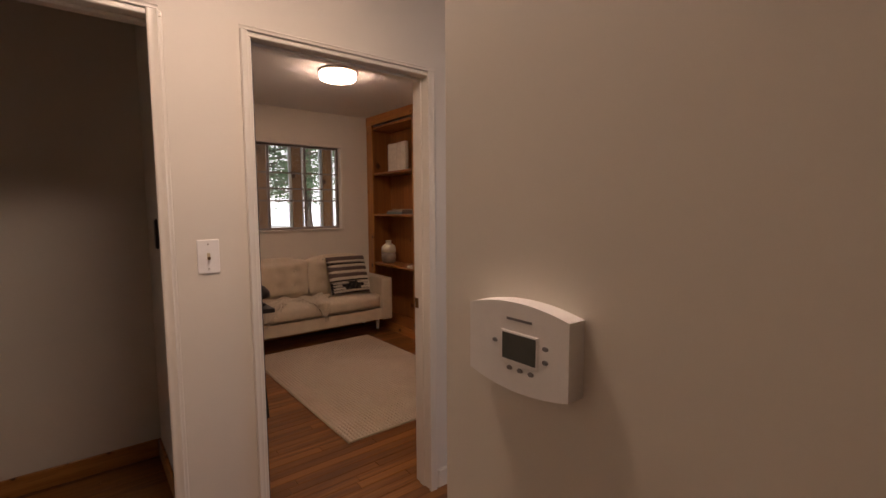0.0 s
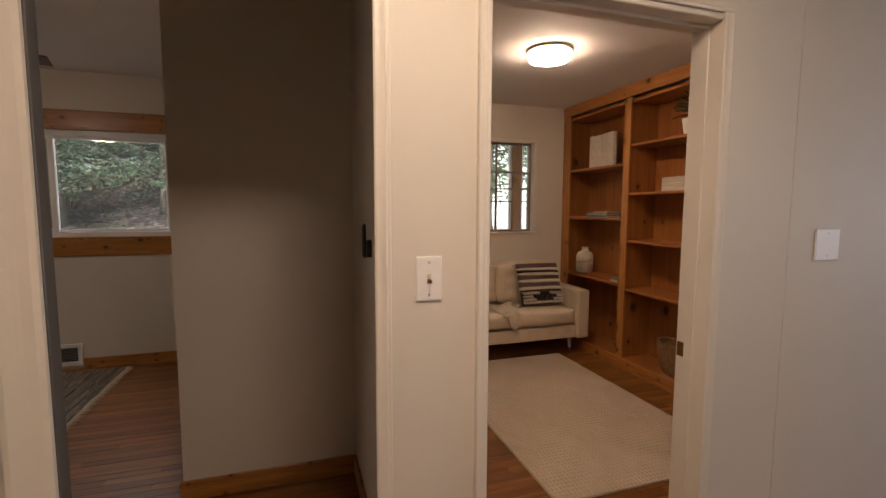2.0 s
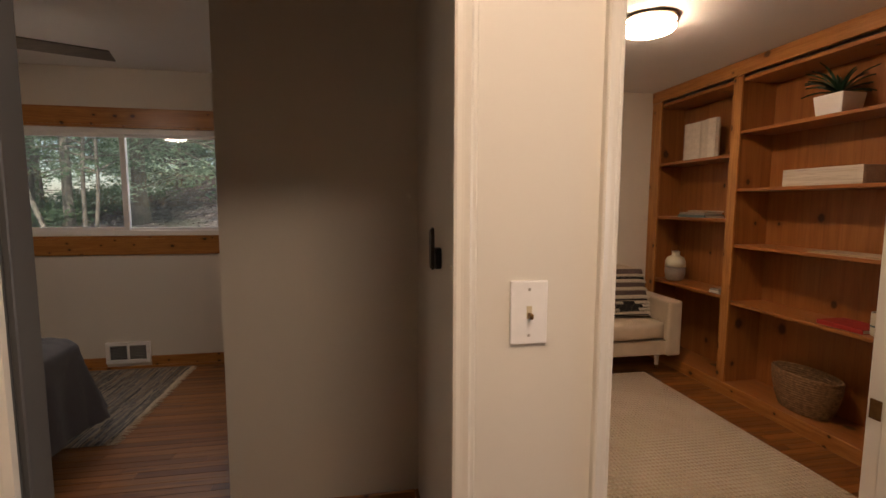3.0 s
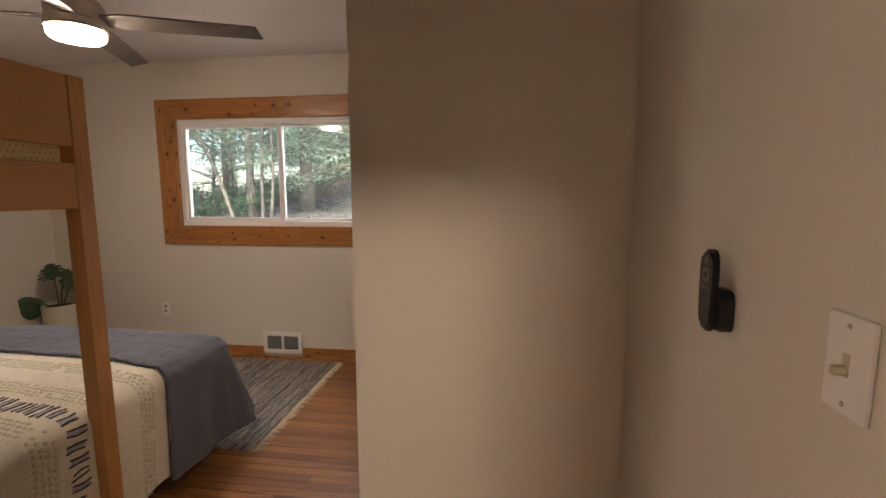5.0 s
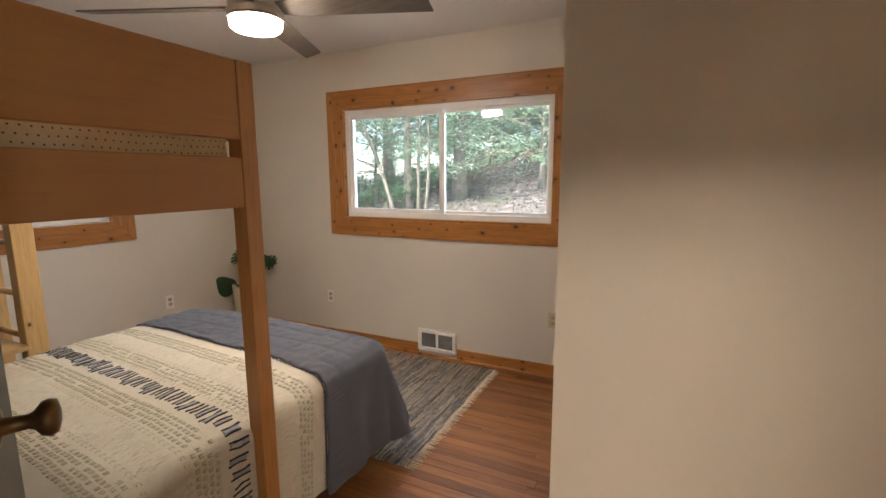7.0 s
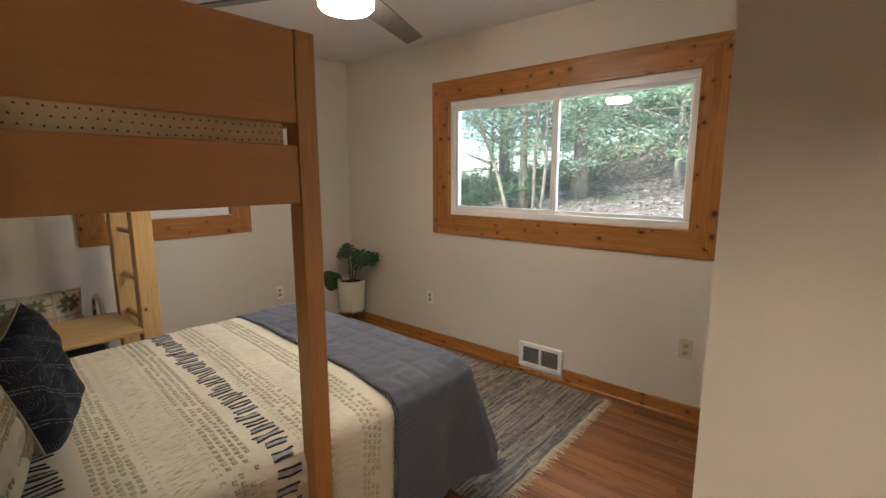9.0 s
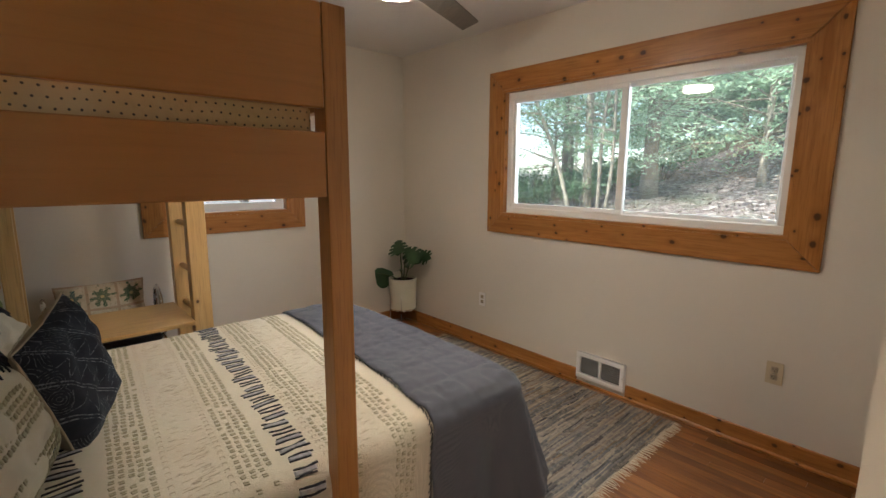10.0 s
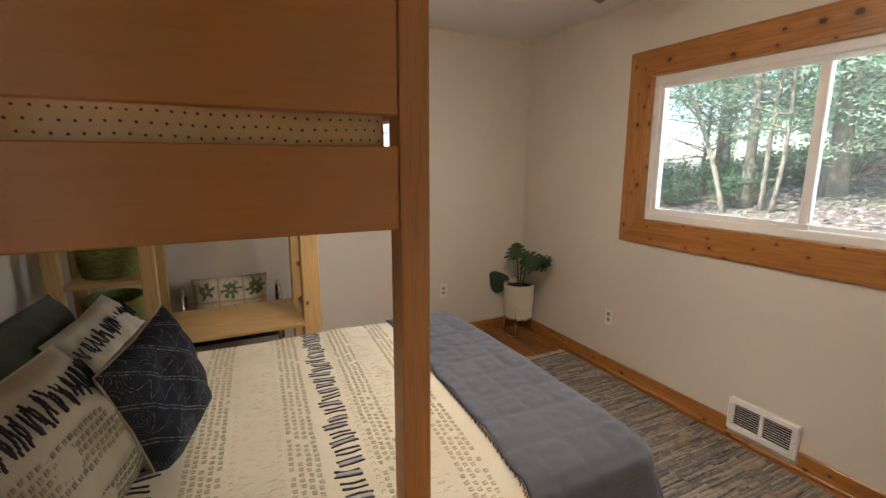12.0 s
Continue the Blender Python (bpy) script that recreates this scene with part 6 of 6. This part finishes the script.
xs = sorted({round(v, 2) for v in [-160, -120, -90, -70, -55, -42, -34, -28] + [-24 + 0.5 * k for k in range(0, 77)] + [16, 20, 26, 34, 45, 60, 80, 110, 150]})
ys = sorted({round(v, 2) for v in [-150, -100, -70, -45, -30, -18, -10, -5, -3.3, -3.1, 0, 2, 4] + [4.8, 5.05, 5.28, 5.32] + [5.6 + 0.45 * k for k in range(0, 70)] + [38, 42, 48, 56, 70, 90, 120, 160]})
bm = bmesh.new()
grid = [[bm.verts.new((x, y, ground_z(x, y))) for y in ys] for x in xs]
for i in range(len(xs) - 1):
    for j in range(len(ys) - 1):
        bm.faces.new((grid[i][j], grid[i + 1][j], grid[i + 1][j + 1], grid[i][j + 1]))
structure("ground", bm, forest_floor(), "sloping forest floor covered in brown leaf litter", "ground", True)


def bark_material(name, c):
    n = Nodes(name)
    g = n.noise(1.0, 5, n.mapped((22, 22, 4)), 0.6)
    col = n.ramp(g, (0.3, shade(c, 0.55)), (0.7, shade(c, 1.35)))
    col = n.mix(n.ramp(n.noise(3, 3), (0.5, 0.0), (0.7, 0.5)), col, (0.10, 0.13, 0.08))
    n.bump(g, 0.9, 0.03)
    return n.out(col, 0.95)


def foliage_material(name, c, c2):
    n = Nodes(name)
    rnd = n.add("ShaderNodeNewGeometry").outputs["Random Per Island"]
    col = n.ramp(rnd, (0.0, shade(c, 0.6)), (0.5, c), (1.0, c2))
    m = n.out(col, 0.55)
    tr = n.add("ShaderNodeBsdfTranslucent", {"Color": n.mix(0.5, col, shade(c2, 1.4))})
    mx = n.add("ShaderNodeMixShader", {0: 0.55, 1: n.b.outputs[0], 2: tr.outputs[0]})
    n.t.links.new(mx.outputs[0], n.t.nodes["Material Output"].inputs["Surface"])
    return m


BARK = bark_material("grey_brown_bark", (0.17, 0.13, 0.10))
BARK_PALE = bark_material("pale_mossy_bark", (0.25, 0.215, 0.165))
NEEDLE = foliage_material("hemlock_green", (0.30, 0.44, 0.30), (0.50, 0.62, 0.42))
BROAD = foliage_material("dark_broadleaf", (0.08, 0.15, 0.075), (0.22, 0.32, 0.17))
LITTER = foliage_material("dry_fallen_leaf", (0.16, 0.11, 0.09), (0.46, 0.39, 0.35))


def leaf_cloud(name, centres, spread_xyz, per, size, material, seed, parent=None, label="", long=1.6, flat=0.5):
    """Many small leaves scattered round the given centres, as one mesh."""
    g = np.random.default_rng(seed)
    c = np.repeat(np.array(centres, float), per, axis=0)
    n = len(c)
    p = c + g.normal(0, 1, (n, 3)) * np.array(spread_xyz)
    a = g.normal(0, 1, (n, 3)) * np.array((1, 1, flat))
    a /= np.linalg.norm(a, axis=1)[:, None] + 1e-9
    b = np.cross(a, g.normal(0, 1, (n, 3)) * np.array((0.5, 0.5, 1.0)))
    b /= np.linalg.norm(b, axis=1)[:, None] + 1e-9
    s = size * g.uniform(0.6, 1.3, (n, 1))
    v = np.stack([p - a * s * long, p + b * s * 0.5, p + a * s * long, p - b * s * 0.5], axis=1).reshape(-1, 3)
    if parent:
        v = v - np.array(BASE[parent])
    me = bpy.data.meshes.new(name)
    me.from_pydata(v.tolist(), [], np.arange(4 * n).reshape(-1, 4).tolist())
    me.materials.append(material)
    ob = new(name, me)
    if parent:
        ob.parent = parent
    return tagged(ob, label)


def tree(x, y, r, h, lean_xy, bark, leaf, seed, label, low=1.6, reach=1.6, boughs=46, per=46, size=0.030, bend=0.15):
    """A tapered, slightly bent trunk with limbs and a crown of drooping sprays of leaves."""
    g = random.Random(seed)
    z0 = ground_z(x, y)
    t = thing("tree", (x, y, z0), label, "tree", "woodland trees")
    pts, rad = [], []
    n = 12
    for k in range(n + 1):
        s = k / n
        wob = bend * math.sin(s * 5 + seed)
        pts.append((x + lean_xy[0] * s * h + wob * s, y + lean_xy[1] * s * h + wob * 0.6 * s, z0 - 0.15 + s * (h + 0.15)))
        rad.append(r * ((1.35 if k == 0 else 1.0) * (1 - 0.8 * s)))
    part("trunk", tube(pts, rad, None, 12), bark, t, smooth=True)
    limbs = bmesh.new()
    centres = []
    for k in range(boughs):
        s = g.uniform(min(0.9, low / h), 0.98)
        i = min(n - 1, int(s * n))
        base = Vector(pts[i]).lerp(Vector(pts[i + 1]), s * n - i)
        a = g.uniform(0, 2 * math.pi)
        ln = reach * g.uniform(0.5, 1.15) * (1.15 - 0.6 * s)
        tip = base + Vector((math.cos(a) * ln, math.sin(a) * ln, g.uniform(-0.25, 0.35) * ln))
        mid = base.lerp(tip, 0.55) + Vector((0, 0, 0.10 * ln))
        tube([base, mid, tip], [0.022, 0.013, 0.004], limbs, 5)
        for f in (0.35, 0.5, 0.65, 0.8, 0.95, 1.05):
            q = base.lerp(mid, f * 2) if f < 0.5 else mid.lerp(tip, (f - 0.5) * 2)
            centres.append(tuple(q + Vector((g.uniform(-0.18, 0.18), g.uniform(-0.18, 0.18), -0.04))))
    tagged(part("limbs", limbs, bark, t), kind="stuff")
    tagged(leaf_cloud("crown", centres, (0.19, 0.19, 0.07), per // 2, size, leaf, seed, t, "crown of small leaves in drooping sprays"), kind="stuff")
    return t


tree(-5.60, 11.0, 0.10, 8.5, (-0.02, 0.0), BARK_PALE, NEEDLE, 1, "straight pale-barked tree on the slope", 1.9, 2.1, 80)
tree(-5.58, 10.4, 0.048, 6.0, (-0.33, 0.0), BARK_PALE, BROAD, 2, "thin leaning sapling beside the straight tree", 1.5, 1.3, 40, 34, bend=0.4)
tree(-9.2, 16.0, 0.14, 10.0, (-0.01, 0.0), BARK, NEEDLE, 3, "slim dark tree farther up the slope", 2.0, 2.2, 50)
tree(-5.22, 10.8, 0.042, 6.5, (0.06, 0.02), BARK_PALE, BROAD, 4, "thin crooked stem of a clump", 1.5, 1.4, 44, 34, bend=0.3)
tree(-5.05, 10.75, 0.038, 6.0, (0.10, -0.02), BARK_PALE, BROAD, 5, "thin crooked stem of a clump", 1.4, 1.4, 44, 34, bend=-0.3)
tree(-4.82, 12.2, 0.17, 9.0, (-0.015, 0.0), BARK_PALE, NEEDLE, 6, "thick hemlock with low drooping green boughs", 1.6, 2.4, 90, 44)
tree(-2.9, 12.6, 0.07, 8.0, (0.0, 0.0), BARK_PALE, NEEDLE, 7, "hemlock with layered boughs on the hill", 0.7, 2.2, 120, 44, 0.034)
tree(-0.6, 15.0, 0.10, 8.0, (0.0, 0.0), BARK, NEEDLE, 8, "hemlock with layered boughs on the hill", 1.2, 2.6, 90, 48, 0.036)
tree(-3.6, 18.0, 0.12, 9.0, (0.0, 0.0), BARK, NEEDLE, 9, "full leafy tree on the upper slope", 1.0, 3.0, 100, 60, 0.045)
tree(-7.6, 13.2, 0.09, 8.0, (0.03, 0.0), BARK, BROAD, 10, "small broadleaf tree on the lower slope", 1.8, 1.7, 46, 44)
tree(-8.7, 14.2, 0.05, 6.0, (0.03, 0.0), BARK, BROAD, 13, "thin broadleaf tree with low airy boughs", 0.9, 1.9, 60, 36)
tree(-6.9, 12.4, 0.04, 5.5, (-0.04, 0.0), BARK, BROAD, 14, "thin broadleaf tree with low airy boughs", 1.3, 1.4, 40, 34, bend=0.35)
tree(-11.5, 14.0, 0.12, 9.0, (0.02, 0.0), BARK, BROAD, 12, "broadleaf tree at the edge of the clearing", 2.2, 2.0, 44, 40)
for k, (x, y) in enumerate(((-7.0, 22), (-1.5, 21), (-2.6, 16.0), (-9.5, 25), (-4.5, 27), (0.5, 26), (-6.4, 19.0), (-14.0, 24), (-1.2, 12.2))):
    tree(x, y, 0.10, 8 + k % 3, (0.01 * (k % 3 - 1), 0), BARK_PALE, NEEDLE, 20 + k, "full leafy woodland tree far up the hillside", 0.9, 3.0, 90, 46, 0.055)
ridge = random.Random(9)
for k in range(17):
    x, y = -8.0 + 0.75 * k, 21.0 + ridge.uniform(-2.0, 4.0)
    tree(x, y, 0.11, 9 + k % 3, (0.0, 0.0), BARK_PALE, NEEDLE, 100 + k, "full leafy woodland tree along the ridge", 0.2, 3.2, 90, 46, 0.075)
for k, (x, y) in enumerate(((-8.5, 6.0), (-10.5, 3.0), (-9.0, 0.0), (-7.8, 9.0), (-13, 6.5))):
    tree(x, y, 0.12, 9, (0.0, 0.01 * k), BARK, BROAD, 50 + k, "broadleaf tree beside the house", 1.4, 2.2, 50, 40, 0.04)


def shrub(x, y, r, h, seed, label):
    g = random.Random(seed)
    z0 = ground_z(x, y)
    t = thing("shrub", (x, y, z0), label, "shrub", "understory shrubs")
    bm, centres = bmesh.new(), []
    for k in range(26):
        a, e = g.uniform(0, 2 * math.pi), g.uniform(0.25, 1.0)
        tip = Vector((x + r * e * math.cos(a), y + r * e * math.sin(a), z0 + h * g.uniform(0.45, 1.0) * (1.15 - 0.5 * e)))
        tube([(x + 0.1 * math.cos(a), y + 0.1 * math.sin(a), z0 - 0.05), tuple(Vector((x, y, z0)).lerp(tip, 0.6) + Vector((0, 0, 0.06))), tuple(tip)], [0.012, 0.009, 0.004], bm, 5)
        centres += [tuple(tip), tuple(tip.lerp(Vector((x, y, z0 + h * 0.5)), 0.3))]
    tagged(part("twigs", bm, BARK, t), kind="stuff")
    tagged(leaf_cloud("foliage", centres, (0.12, 0.12, 0.09), 16, 0.038, BROAD, seed, t, "dark glossy leaves"), kind="stuff")
    return t


for k, (x, y, r, h) in enumerate(((-7.2, 12.2, 0.8, 0.9), (-6.4, 13.4, 0.9, 1.0), (-8.4, 11.6, 0.9, 1.0), (-9.6, 13.0, 1.0, 1.1), (-5.6, 14.6, 0.9, 0.9), (-10.6, 11.2, 0.9, 0.9), (-1.3, 10.4, 0.35, 0.3), (-1.0, 11.6, 0.4, 0.35))):
    shrub(x, y, r, h, 70 + k, "low dark evergreen shrub on the forest floor")

wild = random.Random(31)
for k in range(24):
    x, y = wild.uniform(-10.5, -5.7), wild.uniform(10.2, 14.5)
    shrub(x, y, wild.uniform(0.35, 0.7), wild.uniform(0.35, 0.8), 90 + k, "low dark evergreen shrub on the forest floor")

g = np.random.default_rng(4)
px = g.uniform(-12, 2.0, 15000)
py = 5.6 + (g.random(15000) ** 1.4) * 16
lit = leaf_cloud("fallen_leaves", [(a, b, ground_z(a, b) + 0.012) for a, b in zip(px.tolist(), py.tolist())], (0.02, 0.02, 0.004), 1, 0.042, LITTER, 6, None, "", 1.0, 0.15)
tagged(lit, "scattered dry fallen leaves on the forest floor", "leaves", "", "stuff")

rock = bmesh.new()
bmesh.ops.create_icosphere(rock, subdivisions=3, radius=0.35)
for v in rock.verts:
    v.co *= 1 + 0.25 * noise.noise(v.co * 3)
    v.co = Vector((v.co.x * 1.3 - 1.05, v.co.y + 9.2, v.co.z * 0.5 + ground_z(-1.05, 9.2)))
tagged(part("rock", rock, plain("grey_fieldstone", (0.20, 0.19, 0.18), 0.9, vary=0.25, grain=9, bump=0.5), None, "", True), "low grey fieldstone on the leafy slope", "rock")


# pale sloping drive, added as a bright surface behind the lower office panes
bm = bmesh.new()
cells = [[bm.verts.new((0.6 + 0.6 * i, 5.8 + 0.6 * j, ground_z(0.6 + 0.6 * i, 5.8 + 0.6 * j) + 0.10)) for j in range(22)] for i in range(22)]
for i in range(21):
    for j in range(21):
        bm.faces.new((cells[i][j], cells[i + 1][j], cells[i + 1][j + 1], cells[i][j + 1]))
structure("driveway", bm, plain("pale_concrete", (0.78, 0.76, 0.72), 0.9, vary=0.1, grain=6, bump=0.3), "pale concrete drive added to whiten the lower panes of the office window", "driveway", True)


# glowing panel added across the drive to white out the office window
bm = bmesh.new()
bm.faces.new([bm.verts.new(p) for p in ((0.3, 9.6, 0.4), (13.0, 9.6, 0.4), (13.0, 9.6, 7.0), (0.3, 9.6, 7.0))])
structure("backdrop", bm, glow("white_backdrop_glow", (0.95, 0.98, 1.0), 2.4), "plain glowing white panel standing in for hazy sky outside the office window", "sky")


for k, (x, y) in enumerate(((2.5, 8.2), (3.7, 8.8), (5.2, 9.0))):
    tree(x, y, 0.08, 5.5, (0.02, 0.0), BARK, BROAD, 60 + k, "leafy tree beyond the side porch", 0.9, 1.5, 110, 44, 0.035)


# ---- side porch outside the office window ----
porch = thing("porch", (1.8, 5.6, 0), "wood-framed side porch with upright posts and pale screens", "porch")
CEDAR = wood("cedar_posts", (0.50, 0.27, 0.11), (0.30, 0.14, 0.05), "z", 0.6, 0.6)
PORCH_POSTS = (0.95, 1.335, 1.72, 2.12, 2.51, 2.90, 3.29)
for x in PORCH_POSTS:
    part("post", box(x - 0.055, x + 0.055, 5.26, 5.36, -0.25, 2.35, 0.004), CEDAR, porch)
part("top_beam", box(0.5, 4.2, 5.24, 5.38, 2.351, 2.5, 0.005), CEDAR, porch)
for a, b in zip(PORCH_POSTS, PORCH_POSTS[1:]):
    bm = bmesh.new()
    for x0, x1, z0, z1 in ((a + 0.056, a + 0.085, -0.2, 2.35), (b - 0.085, b - 0.056, -0.2, 2.35), (a + 0.085, b - 0.085, 2.2, 2.35)):
        box(x0, x1, 5.29, 5.33, z0, z1, 0.002, bm=bm)
    part("screen_frame", bm, VINYL, porch, "white screen frame")


# ---- floors of oak strips ----
def strip_floor(name, x0, x1, y0, y1, label, near, seed):
    """Floor of narrow oak strips along x; those inside the stretch near are pieces of their own."""
    rng = random.Random(seed)
    f = structure(name, box(x0, x1, y0, y1, -0.05, -0.012), FLOOR_BED, label, "floor")
    w, g, c = 0.057, 0.0007, 0.0012
    rest_v, rest_f = [], []
    count = 0
    y = y0
    while y < y1 - 0.005:
        ye = min(y + w, y1)
        x = x0 - rng.random() * 0.8
        while x < x1:
            xe = x + rng.choice((0.5, 0.7, 0.9, 1.1, 1.4)) * rng.uniform(0.85, 1.15)
            a, b = max(x, x0), min(xe, x1)
            x = xe
            if b - a < 0.02:
                continue
            dz = rng.uniform(-0.0004, 0.0004)
            vs = [(p, q, -0.012) for p, q in ((a + g, y + g), (b - g, y + g), (b - g, ye - g), (a + g, ye - g))]
            vs += [(p, q, dz - c) for p, q in ((a + g, y + g), (b - g, y + g), (b - g, ye - g), (a + g, ye - g))]
            vs += [(p, q, dz) for p, q in ((a + g + c, y + g + c), (b - g - c, y + g + c), (b - g - c, ye - g - c), (a + g + c, ye - g - c))]
            fs = [(k, (k + 1) % 4, 4 + (k + 1) % 4, 4 + k) for k in range(4)] + [(4 + k, 4 + (k + 1) % 4, 8 + (k + 1) % 4, 8 + k) for k in range(4)] + [(8, 9, 10, 11)]
            if count < 300 and a < near[1] and b > near[0] and near[2] < y < near[3]:
                me = bpy.data.meshes.new("plank")
                me.from_pydata(vs, [], fs)
                me.materials.append(OAK)
                ob = new("plank", me)
                ob.parent = f
                count += 1
            else:
                o = len(rest_v)
                rest_v += vs
                rest_f += [tuple(i + o for i in q) for q in fs]
        y += w
    me = bpy.data.meshes.new("plank_field")
    me.from_pydata(rest_v, [], rest_f)
    me.materials.append(OAK_FIELD)
    ob = new("plank_field", me)
    ob.parent = f
    tagged(ob, kind="stuff")
    return f


strip_floor("floor_bedroom", WEST, NOOK, WY1, 5.06, "warm oak strip floor of the bedroom, worn satin finish", (-2.2, 0.33, 1.6, 5.1), 3)
strip_floor("floor_office", 0.435, 3.085, WY1, 4.70, "reddish oak strip floor of the office, worn satin finish", (0.5, 2.8, 1.6, 4.7), 5)
strip_floor("floor_hall", -0.75, 5.6, -2.6, WY1 - 0.0005, "warm oak strip floor of the hall", (1.2, 3.2, 1.0, 1.7), 7)
